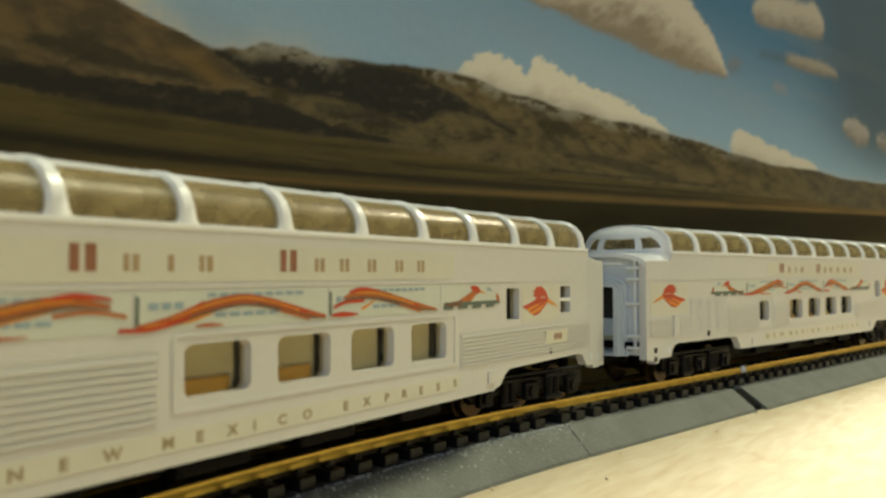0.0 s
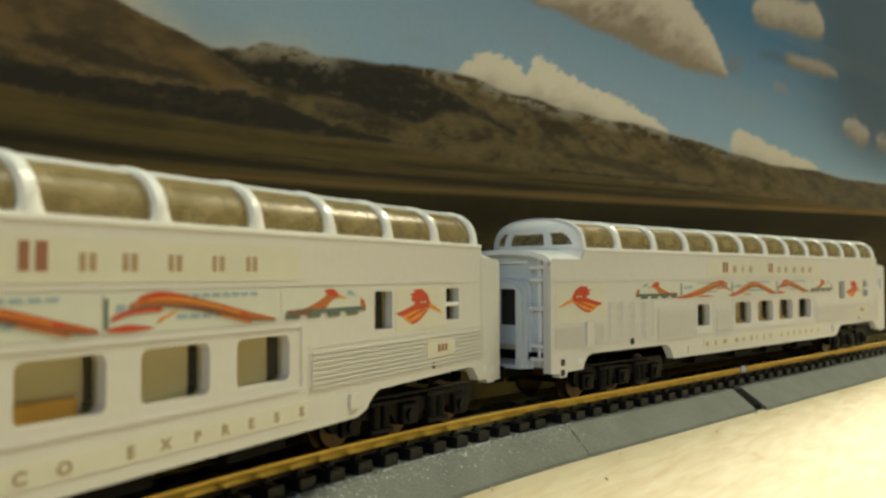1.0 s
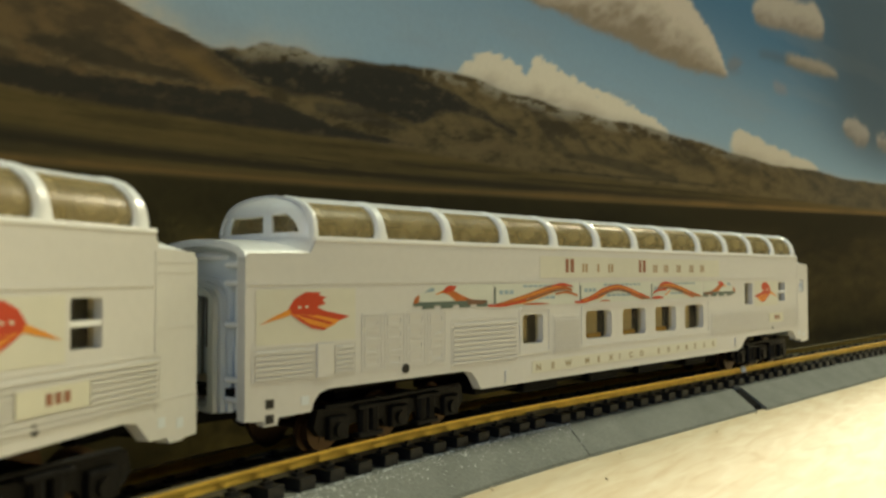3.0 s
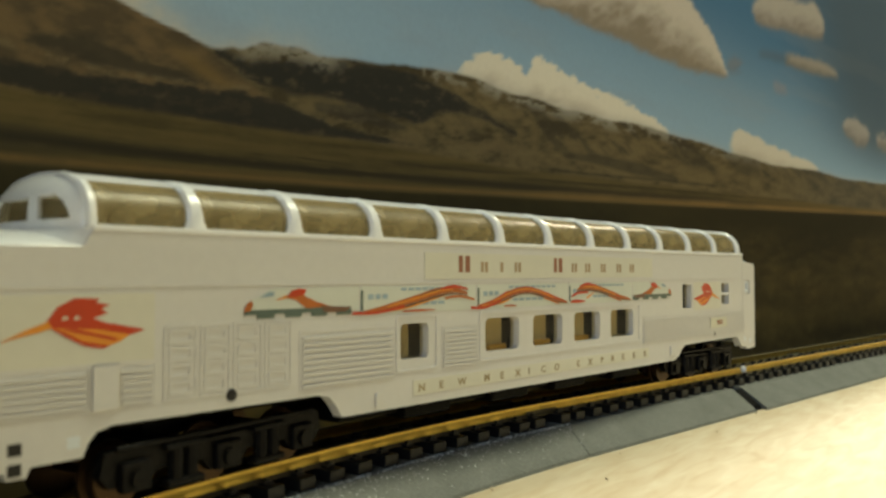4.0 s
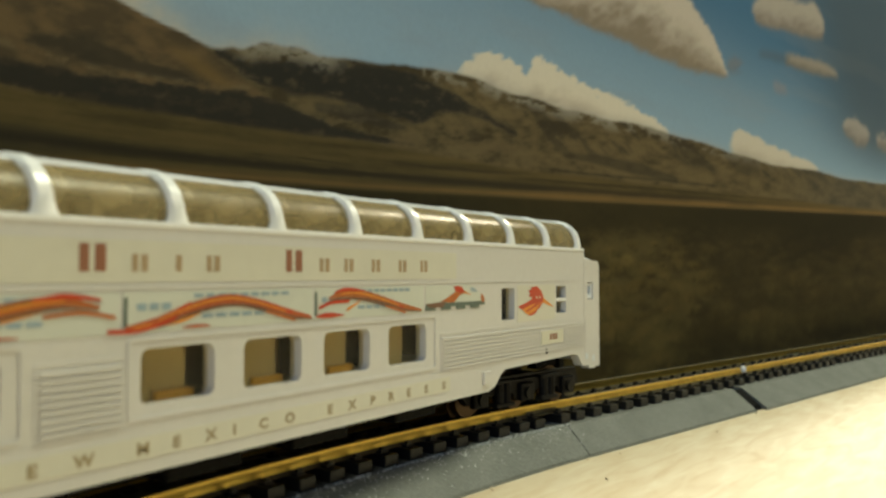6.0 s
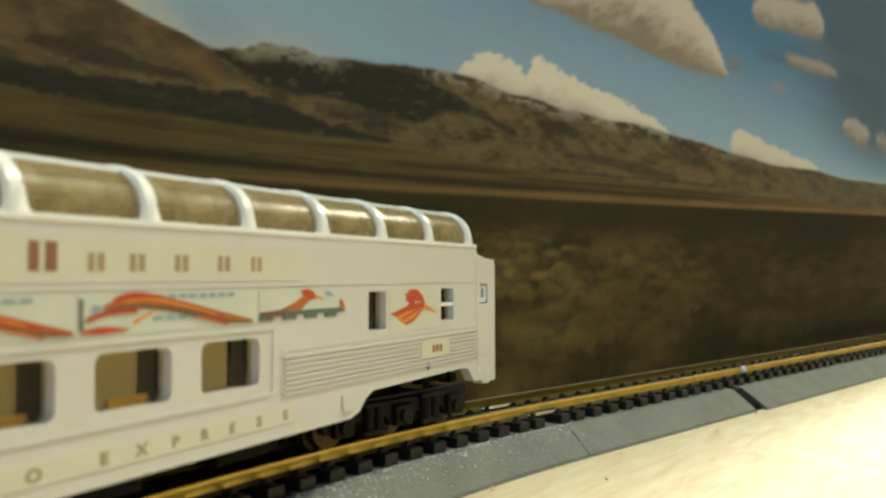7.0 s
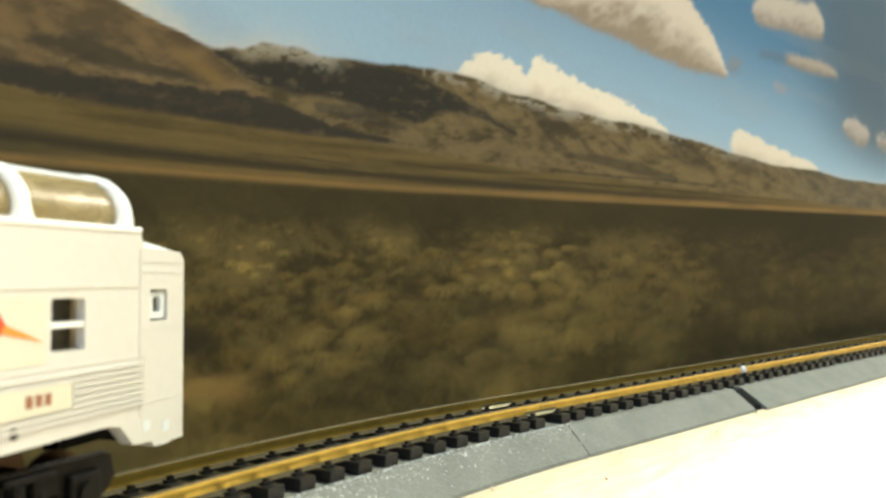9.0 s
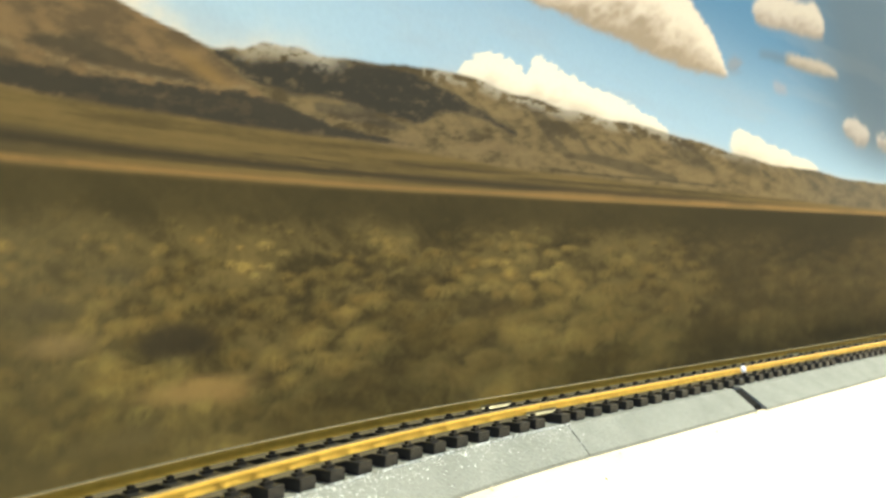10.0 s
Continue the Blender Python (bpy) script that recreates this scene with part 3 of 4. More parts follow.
def grains(bed):
    """Added pale grains that put the glints of the broken foam into colour, finer towards the table."""
    rnd = random.Random(8)
    bm = bmesh.new()
    for _ in range(2300):
        s, k = rnd.uniform(52, 126), rnd.random() ** 1.15
        r = rnd.uniform(0.05, 0.15) * (1.4 if rnd.random() < 0.08 else 1.0)
        p = beside(s, -8.2 - 5.6 * k, 4.12 - 3.4 * max(0, k - 0.15) / 0.85)
        verts = bmesh.ops.create_icosphere(bm, subdivisions=1, radius=r, matrix=Matrix.Translation(p))["verts"]
        for v in verts:
            v.co += Vector([rnd.uniform(-0.4, 0.4) * r for _ in range(3)])
    ob = part("glint_bits", bm, GRAIN, bed, "fine pale grains standing in for the foam's glints")
    tagged(ob, kind="stuff")


def tie_mesh():
    """One sleeper with the four moulded rail clips."""
    bm = box(bmesh.new(), -1.25, 1.25, -7.8, 7.8, 4.12, 5.6, 0.1)
    for y in (-4.85, 4.85):
        for d in (-1.35, 1.35):
            box(bm, -0.7, 0.7, y + d - 0.42, y + d + 0.42, 5.55, 5.95)
            box(bm, -0.32, 0.32, y + d - 0.30, y + d + 0.30, 5.9, 6.35)
    bmesh.ops.scale(bm, vec=(MM, MM, MM), verts=bm.verts)
    bmesh.ops.recalc_face_normals(bm, faces=bm.faces)
    me = bpy.data.meshes.new("tie")
    bm.to_mesh(me)
    bm.free()
    me.materials.append(TIE)
    return me


def rails_and_ties():
    me = tie_mesh()
    head = [(-0.6, 5.6), (0.6, 5.6), (0.55, 5.8), (0.36, 6.1), (0.35, 6.75), (0.42, 6.9), (0.42, 7.42), (0.34, 7.5),
            (-0.34, 7.5), (-0.42, 7.42), (-0.42, 6.9), (-0.35, 6.75), (-0.36, 6.1), (-0.55, 5.8)]
    for s0, s1, label in ((-330.0, 122.2, "curved section of model track with brass rails and black ties"),
                          (122.2, 249.0, "straight section of model track with brass rails and black ties"),
                          (249.0, 376.0, "straight section of model track with brass rails and black ties"),
                          (376.0, 430.0, "straight section of model track with brass rails and black ties")):
        sec = tagged(new("track_section"), label, "track", "track sections")
        for y in (-4.85, 4.85):
            rail = part("rail", sweep(bmesh.new(), [(y + a, z) for a, z in head], s0 + 0.1, s1 - 0.1, 3.0), BRASS, sec, "yellow brass rail with a tarnished top", smooth=True)
            rail.data.materials.append(TARNISH)
            for face in rail.data.polygons:
                face.material_index = 1 if (face.normal.z > 0.4 and face.center.z > 7.4 * MM) or face.center.z < 6.0 * MM else 0
            bm = sweep(bmesh.new(), [(y - 0.9, 5.62), (y + 0.9, 5.62), (y + 0.9, 5.8), (y + 0.55, 6.1), (y + 0.46, 6.5), (y - 0.46, 6.5), (y - 0.55, 6.1), (y - 0.9, 5.8)], s0 - 4.0, s0 + 4.0, 4)
            part("rail_joiner", bm, TIN, sec, "folded dull metal rail joiner")
        count = round((s1 - s0) / 5.07)
        for i in range(count):
            s = s0 + (i + 0.5) * (s1 - s0) / count
            if i == 0:
                s += 0.9
            if i == count - 1:
                s -= 0.9
            x, y, h = track(s)
            place("tie", me, sec, m=at(x, y, 0, math.degrees(h)))
    # a clear drop of glue on the near rail
    bm = bmesh.new()
    bmesh.ops.create_icosphere(bm, subdivisions=2, radius=0.75)
    for v in bm.verts:
        v.co.z = v.co.z * 1.3
        v.co += Vector((noise.noise(v.co * 1.7), noise.noise(v.co * 1.9), 0)) * 0.25
    p = beside(196.0, -5.6)
    for v in bm.verts:
        v.co += Vector((p.x, p.y, 7.0))
    ob = part("glue_drop", bm, GLUE, smooth=True)
    tagged(ob, "glossy clear drop of glue on the rail", "glue")


# near-white, so that the foam's glints are in the grains' colour
GRAIN = surface("pale_glint_grain", (0.80, 0.81, 0.78), 0.15, vary=0.3, grain=2500)
GLUE = surface("clear_glue", (0.8, 0.8, 0.78), 0.08, vary=0.05)

# ---- the dome cars (their own space: x along the car with the rear at +x, z over the rail) ----
SIDE = 10.0
CROWN = [(9.75, 25.3), (9.7, 26.2), (9.5, 27.2), (9.1, 28.1), (8.4, 28.9), (7.4, 29.6), (6.0, 30.18), (4.0, 30.55), (2.0, 30.74), (0.0, 30.8)]
RIBS = [-73.4 + 12.12 * i for i in range(13)]


def strip_on(bm, x0, x1, z0, z1, proud=0.12, sgn=-1, sink=0.05):
    y0, y1 = sgn * (SIDE - sink), sgn * (SIDE + proud)
    return box(bm, x0, x1, min(y0, y1), max(y0, y1), z0, z1)


def flat_on(bm, pts, proud, sgn=-1, mirror=1, x=0.0, z=0.0, k=1.0, thick=0.02):
    """A thin flat shape laid on the side of a car."""
    loop = [(x + mirror * a, z + b * k) for a, b in pts]
    y0, y1 = sgn * (SIDE + proud - thick), sgn * (SIDE + proud)
    return plate(bm, [loop], min(y0, y1), max(y0, y1))


def stroke(bm, pts, proud, sgn=-1, n=6):
    """A brush stroke through points of (x, z, width), smoothed."""
    fine = []
    for i in range(len(pts) - 1):
        p0, p1, p2, p3 = (pts[min(max(j, 0), len(pts) - 1)] for j in (i - 1, i, i + 1, i + 2))
        for k in range(n):
            t = k / n
            fine.append([0.5 * (2 * b + (c - a) * t + (2 * a - 5 * b + 4 * c - d) * t * t + (3 * b - a - 3 * c + d) * t ** 3) for a, b, c, d in zip(p0, p1, p2, p3)])
    fine.append(list(pts[-1]))
    loop = [(x, z + max(w * 1.22, 0.05) / 2) for x, z, w in fine] + [(x, z - max(w, 0.05) / 2) for x, z, w in reversed(fine)]
    y0, y1 = sgn * (SIDE + proud - 0.015), sgn * (SIDE + proud)
    return plate(bm, [loop], min(y0, y1), max(y0, y1))


SWEEPS = (
    ((EMBER, ((-39.6, 16.7, .2), (-35.5, 17.2, .6), (-31, 18.0, .75), (-26.5, 18.9, .8), (-23.5, 19.1, .6), (-20.5, 18.6, .25))),
     (UMBER, ((-30, 18.45, .06), (-26, 19.25, .16), (-22, 19.3, .14), (-20.2, 18.9, .06))),
     (RED, ((-26, 19.2, .2), (-23.4, 19.5, .42), (-20.4, 19.2, .15))),
     (ORANGE, ((-38, 16.65, .15), (-33, 17.0, .35), (-29, 17.7, .3), (-25, 18.5, .15))),
     (SWOOSH, ((-33, 16.6, .15), (-30, 16.65, .25), (-27, 16.6, .1)))),
    ((SWOOSH, ((-18.2, 16.8, .3), (-15, 17.3, .6), (-11.5, 18.3, .75), (-7.5, 18.9, .75), (-4, 18.5, .7), (0, 17.5, .7), (3.8, 16.8, .3))),
     (UMBER, ((-6, 18.55, .06), (-3, 17.9, .18), (1, 17.0, .18), (4, 16.6, .06))),
     (RED, ((-14.5, 17.6, .1), (-12.5, 18.3, .3), (-11.6, 18.8, .1))),
     (ORANGE, ((-17.5, 16.8, .2), (-13, 17.2, .35), (-10.5, 17.9, .2))),
     (RED, ((-3.4, 18.7, .1), (-2, 18.1, .35), (1, 17.4, .2))),
     (SWOOSH, ((-12.5, 16.65, .1), (-11, 16.7, .25), (-9.5, 16.65, .1)))),
    ((EMBER, ((6.6, 18.6, .2), (8.5, 19.0, .6), (11.5, 19.0, .8), (15, 18.4, .75), (19, 17.5, .7), (23.8, 16.75, .25))),
     (UMBER, ((12, 18.6, .06), (16, 17.9, .18), (20, 17.0, .18), (24, 16.6, .06))),
     (RED, ((7.5, 19.2, .2), (9.5, 19.5, .4), (12.5, 19.3, .15))),
     (ORANGE, ((9.5, 17.3, .3), (11, 17.9, .2), (12, 18.4, .1))),
     (RED, ((16.8, 18.2, .1), (18.2, 17.8, .3), (20, 17.2, .2))),
     (RED, ((4.6, 16.8, .2), (6.5, 16.85, .5), (9, 16.8, .1)))))


# where the moulded windows and the films sit on each car: the two cars differ
Fit = collections.namedtuple("Fit", "shift small_window stretch name sill")
LEAD_FIT = Fit(3.35, False, 1.05, -1.9, 1.4)
REAR_FIT = Fit(0.0, True, 1.0, 0.0, 0.0)


def ornament(car, sgn):
    """The emblem: a crested head with a beak and swept feathers, as plain red and orange shapes."""
    crest = [(3.7, 1.9), (4.6, 3.4), (6.1, 4.3), (8.3, 4.2), (7.9, 3.8), (9.2, 3.5), (8.4, 3.1), (9.0, 2.6), (7.7, 2.1), (8.7, 1.6), (12.6, 0.6), (11.2, 0.1), (8.0, 0.9), (4.0, 1.2)]
    beak = [(0.0, 0.0), (1.9, 1.05), (3.9, 1.95), (4.2, 1.2), (3.0, 0.8), (1.4, 0.4)]
    lower = [(4.0, 1.25), (8.0, 0.95), (11.2, 0.2), (10.2, -0.6), (8.6, -1.2), (7.0, -0.9), (5.3, 0.2)]
    f1, f2 = [(4.0, 1.2), (5.3, 0.2), (7.0, -0.9), (8.6, -1.25), (9.2, -1.0), (6.8, -0.35), (5.1, 0.8)], [(5.0, 1.0), (9.6, -0.45), (10.1, -0.25), (6.2, 1.0)]
    for x, m in ((-79.2, 1), (61.8, -1)):
        z = 15.7 if m > 0 else 15.8
        em = part("emblem", flat_on(bmesh.new(), crest, 0.10, sgn, m, x, z, 0.8), RED, car, "red and orange printed emblem")
        part("emblem_beak", flat_on(bmesh.new(), beak, 0.105, sgn, m, x, z, 0.8), ORANGE, em)
        part("emblem_wing", flat_on(bmesh.new(), lower, 0.095, sgn, m, x, z, 0.8), ORANGE, em)
        for f in (f1, f2):
            part("emblem_feather", flat_on(bmesh.new(), f, 0.12, sgn, m, x, z, 0.8), RED, em)
        for ex in (5.0, 6.0):
            part("emblem_mark", flat_on(bmesh.new(), [(ex, 2.0), (ex + 0.5, 2.05), (ex + 0.45, 2.4), (ex + 0.05, 2.3)], 0.125, sgn, m, x, z, 0.8), FILM_W, em)


def livery(car, sgn, fit):
    """Printed films on one side: picture band, lettering boards, number box."""
    part("film_panel", strip_on(bmesh.new(), -79.7, -65.7, 13.4, 19.5, 0.06, sgn), FILM, car, "slightly yellowed decal film")
    part("film_panel", strip_on(bmesh.new(), 49.2, 62.2, 14.0, 19.5, 0.05, sgn), FILM, car, "slightly yellowed decal film")
    # picture band of a small train with red swooshes
    along = lambda x: -18.5 + (x + 18.5) * fit.stretch
    for i, (x0, x1) in enumerate(((-55.9, -40.1), (-39.9, -18.7), (-18.4, 4.0), (4.3, 24.4), (24.8, 39.4))):
        x0, x1 = along(x0), along(x1)
        if i in (0, 4):
            nose = 1 if i == 0 else -1
            a = x0 if i == 0 else x1
            shape = flat_on(bmesh.new(), [(0.0, 17.0), (0.2, 18.0), (0.9, 18.5), (1.7, 18.8), (3.2, 19.6), (4.2, 19.75), (x1 - x0, 19.75), (x1 - x0, 17.0)], 0.05, sgn, nose, a)
        else:
            shape = strip_on(bmesh.new(), x0, x1, 16.45, 19.75, 0.05, sgn)
        band = part("picture_band", shape, WASH, car, "printed picture strip of a pale train")
        if i in (0, 4):
            part("printed_skirt", strip_on(bmesh.new(), min(a, a + nose * 14.5), max(a, a + nose * 14.5), 17.0, 17.5, 0.085, sgn), TEAL, band)
            for j in range(4):
                b = a + nose * (1.6 + 3.6 * j)
                part("printed_bogie", strip_on(bmesh.new(), min(b, b + nose * 2.2), max(b, b + nose * 2.2), 16.6, 17.2, 0.09, sgn), TEAL, band)
            part("printed_swoosh", flat_on(bmesh.new(), [(5.2, 18.7), (6.0, 19.4), (6.9, 19.6), (8.0, 19.4), (7.6, 18.9), (9.4, 18.2), (11.6, 17.55), (8.0, 17.5), (6.6, 18.4)], 0.10, sgn, nose, a), EMBER, band)
            part("printed_head", flat_on(bmesh.new(), [(5.4, 18.8), (6.0, 19.4), (6.9, 19.62), (8.1, 19.5), (7.7, 19.0), (6.6, 18.7)], 0.105, sgn, nose, a), RED, band)
            part("printed_beak", flat_on(bmesh.new(), [(3.8, 18.4), (5.3, 18.95), (5.8, 18.7), (4.8, 18.55)], 0.10, sgn, nose, a), ORANGE, band)
            part("printed_tail", flat_on(bmesh.new(), [(10.0, 17.75), (11.6, 17.6), (14.6, 17.45), (13.6, 16.95), (10.6, 16.95)], 0.11, sgn, nose, a), UMBER, band)
            part("printed_window", flat_on(bmesh.new(), [(1.9, 18.75), (3.1, 19.35), (3.9, 19.3), (3.6, 18.85)], 0.09, sgn, nose, a), PALE, band)
            part("printed_nose", flat_on(bmesh.new(), [(-0.05, 17.3), (0.2, 18.05), (0.9, 18.5), (1.1, 18.0), (0.8, 17.4)], 0.09, sgn, nose, a), EMBER, band)
            continue
        w = x1 - x0
        for p in range(9):
            b = x0 + w * (0.32 + 0.06 * p)
            part("printed_window", strip_on(bmesh.new(), b, b + w * 0.045, 19.15, 19.5, 0.085, sgn), PALE, band)
        for p in range(5):
            b = x0 + w * (0.36 + 0.07 * p)
            part("printed_window", strip_on(bmesh.new(), b, b + w * 0.055, 17.35, 17.75, 0.085, sgn), PALE, band)
        for p in range(3):
            part("printed_window", strip_on(bmesh.new(), x0 + w * (0.06 + 0.055 * p), x0 + w * (0.10 + 0.055 * p), 18.2, 18.8, 0.085, sgn), PALE, band)
        part("printed_line", strip_on(bmesh.new(), x0 + 0.1, x0 + 0.45, 16.9, 19.3, 0.085, sgn), TEAL, band)
        strands = list(SWEEPS[i - 1])
        main = strands[0][1]
        strands.append((UMBER, [(x, z - 0.55 * w - 0.12, w * 0.30) for x, z, w in main]))       # dark under-edge
        strands.append((ORANGE, [(x, z + 0.10 * w, w * 0.22) for x, z, w in main[1:-1]]))      # bright streak along the crest
        strands.append((RED, [(x - 1.6, z - 0.95 + 0.1 * j, 0.32) for j, (x, z, w) in enumerate(main[:3])]))
        strands.append((EMBER, [(x + 1.4, z - 0.85, 0.28) for x, z, w in main[-3:] if x + 1.4 < x1 / fit.stretch - 0.3]))
        for q, (mat, pts) in enumerate(strands):
            if len(pts) < 2:
                continue
            pts = [(x, max(z, 16.65), w) for x, z, w in pts]
            part("printed_swoosh", stroke(bmesh.new(), [(along(x), z, w) for x, z, w in pts], 0.10 + 0.006 * q, sgn), mat, band)
    # name board: plain bars in the colours of the lettering
    board = part("name_board", strip_on(bmesh.new(), -28.9 + fit.name, 32.0 + fit.name, 20.55, 23.9, 0.06, sgn), FILM, car, "pale name board with red-brown bars")
    for i, x in enumerate((-21.1, -16.8, -12.9, -9.1, 1.3, 5.9, 9.9, 14.7, 19.9, 24.4)):
        big = i in (0, 4)
        w, hgt = (2.3, 2.15) if big else (1.5 if i != 2 else 0.6, 1.4)
        x += fit.name
        spans = ((0, 0.36), (0.58, 1.0)) if i != 2 else ((0, 1),)
        for a, b in spans:
            part("name_bar", strip_on(bmesh.new(), x - w / 2 + a * w, x - w / 2 + b * w, 21.4, 21.4 + hgt, 0.09, sgn), RUST if big else GOLD, board)
    # sill board with its words
    sill = part("sill_board", strip_on(bmesh.new(), -31.0 + fit.sill, 30.4 + fit.sill * 0.7, 6.25, 8.05, 0.08, sgn), FILM, car, "pale lettering strip along the sill")
    spots = (-29.6, -25.7, -22.0, -16.5, -12.9, -9.3, -6.2, -2.9, 0.6, 6.9, 10.4, 14.2, 17.6, 21.2, 25.0, 29.0)
    for ch, x in zip("NEWMEXICOEXPRESS", spots):
        letter(ch, x - 0.5 + fit.sill, 6.65, 1.0, sgn, sill)
    num = part("number_box", strip_on(bmesh.new(), 57.0, 65.0, 10.15, 12.2, 0.2, sgn), FILM_W, car, "cream number box with worn red bars")
    for i in range(3):
        part("number_bar", strip_on(bmesh.new(), 60.0 + 1.0 * i, 60.7 + 1.0 * i, 10.75, 11.7, 0.23, sgn), RUST, num)


LETTERS = {}


def letter(ch, x, z, size, sgn, parent):
    """One raised letter on the sill board."""
    if ch not in LETTERS:
        cu = bpy.data.curves.new("letter", "FONT")
        cu.body, cu.size, cu.extrude, cu.offset = ch, 0.00130 * size, 0.00001, 0.00005
        tmp = bpy.data.objects.new("letter", cu)
        scene.collection.objects.link(tmp)
        me = bpy.data.meshes.new_from_object(tmp.evaluated_get(bpy.context.evaluated_depsgraph_get()))
        bpy.data.objects.remove(tmp)
        me.materials.clear()
        me.materials.append(DULL)
        LETTERS[ch] = me
    turn = pose(x * MM, sgn * (SIDE + 0.10) * MM, z * MM, 90, 0, 0) if sgn < 0 else pose((x + 1) * MM, (SIDE + 0.10) * MM, z * MM, 90, 0, 180)
    place("sill_letter", LETTERS[ch], parent, m=turn @ Matrix.Diagonal((1.25, 1, 1, 1)))


def car_side(car, sgn, rear_window, fit):
    outline = [(-81, 5.4), (-78.6, 5.2), (-78.5, 4.6), (-76.9, 4.6), (-76.6, 5.4), (-72.2, 5.5), (-71.8, 6.6), (-71.0, 7.5), (-69.6, 7.9), (-46.2, 7.9), (-44.6, 7.6), (-43.6, 6.6), (-42.6, 5.1),
               (40.6, 4.9), (42.6, 5.5), (44.0, 6.8), (45.4, 7.5), (69.6, 7.7), (71.4, 7.4), (72.6, 6.2), (73.4, 5.4), (76.0, 5.3), (76.4, 4.7), (78.6, 4.6), (79.0, 4.8), (81, 4.8),
               (81, 22.6), (80.4, 23.4), (74.6, 23.7), (74.0, 25.3), (-71.4, 25.3), (-72.4, 23.6), (-80.6, 23.5), (-81, 23.0)]
    wins = [(-33.2, 10.7, -28.1, 15.1, 0.7)] if fit.small_window else []
    wins += [(x + fit.shift, 10.5, x + fit.shift + 7.8, 15.1, 0.8) for x in (-16.6, -5.3, 5.9, 17.2)]
    wins += [(44.4, 14.5, 48.4, 19.1, 0.25), (62.8, 14.8, 66.7, 19.2, 0.25)]
    if rear_window:
        wins.append((75.5, 16.7, 78.3, 19.7, 0.3))
    y0, y1 = sorted((sgn * SIDE, sgn * (SIDE - 1.5)))
    wall = part("side_wall", plate(bmesh.new(), [outline] + [rounded(*w) for w in wins], y0, y1), WHITE, car, "off-white moulded side with openings")
    for w in wins:
        x0, z0, x1, z1, r = w
        yy = sgn * (SIDE - 1.1)
        part("window_pane", box(bmesh.new(), x0 + 0.02, x1 - 0.02, yy - 0.1, yy + 0.1, z0 + 0.02, z1 - 0.02), PANE, car, "clear plastic pane")
    part("window_bar", box(bmesh.new(), 62.8, 66.7, *sorted((sgn * 9.9, sgn * 9.0)), 16.75, 17.25), TRIM, car)
    if rear_window:
        lp = [rounded(75.7, 16.9, 78.1, 19.5, 0.4), rounded(76.3, 17.5, 77.5, 19.1, 0.4)]
        part("window_gasket", plate(bmesh.new(), lp, *sorted((sgn * 9.75, sgn * 9.2))), GREY, car, "dark worn gasket round a small window")
    # raised frames round the windows
    for x0, z0, x1, z1 in ((-17.9 + fit.shift, 9.3, 27.2 + fit.shift, 16.1), (-34.0, 9.2, -26.4, 16.2))[:2 if fit.small_window else 1]:
        lp = [rounded(x0, z0, x1, z1, 0.5), rounded(x0 + 0.35, z0 + 0.35, x1 - 0.35, z1 - 0.35, 0.4)]
        part("window_panel_frame", plate(bmesh.new(), lp, *sorted((sgn * (SIDE - 0.05), sgn * (SIDE + 0.12)))), WHITE, car)
    # belts of the letter board
    for z, hgt, pr in ((20.0, 0.28, 0.08),):
        part("belt_rail", strip_on(bmesh.new(), -80.6 if z < 23 else -74.4, 73.8, z, z + hgt, pr, sgn), WHITE, car)
    # louvre grilles
    left = ((-25.3, -18.4, 9.2, 14.3, 9), (-48.4, -34.6, 8.9, 14.7, 9)) if fit.small_window else ((-48.4, -16.2, 8.9, 14.7, 9),)
    for x0, x1, z0, z1, n in left + ((28.6 + fit.shift, 74.6, 9.0, 13.3, 8), (-79.8, -72.0, 9.6, 13.0, 6), (-68.8, -65.8, 9.6, 13.0, 6)):
        grille = part("grille_frame", plate(bmesh.new(), [rounded(x0 - 0.4, z0 - 0.4, x1 + 0.4, z1 + 0.4, 0.2), rounded(x0 - 0.1, z0 - 0.1, x1 + 0.1, z1 + 0.1, 0.1)],
                                            *sorted((sgn * (SIDE - 0.05), sgn * (SIDE + 0.06)))), WHITE, car)
        step = (z1 - z0) / n
        for i in range(n):
            if x0 > 28 and 56.6 < x1 and 10.0 < z0 + step * i < 12.2:
                for a, b in ((x0, 56.8), (65.2, x1)):
                    part("louvre_slat", strip_on(bmesh.new(), a, b, z0 + step * i, z0 + step * (i + 0.5), 0.17, sgn), WHITE, grille)
            else:
                part("louvre_slat", strip_on(bmesh.new(), x0, x1, z0 + step * i, z0 + step * (i + 0.5), 0.17, sgn), WHITE, grille)
    for z in (22.3, 21.3, 15.9, 9.0):
        part("end_belt", strip_on(bmesh.new(), 74.6, 80.4, z, z + 0.16, 0.05, sgn), WHITE, car)
    part("corner_post", strip_on(bmesh.new(), 74.0, 74.3, 8.0, 23.4, 0.06, sgn), WHITE, car)
    part("equipment_hatch", strip_on(bmesh.new(), -71.5, -69.2, 9.3, 13.2, 0.3, sgn), WHITE, car)
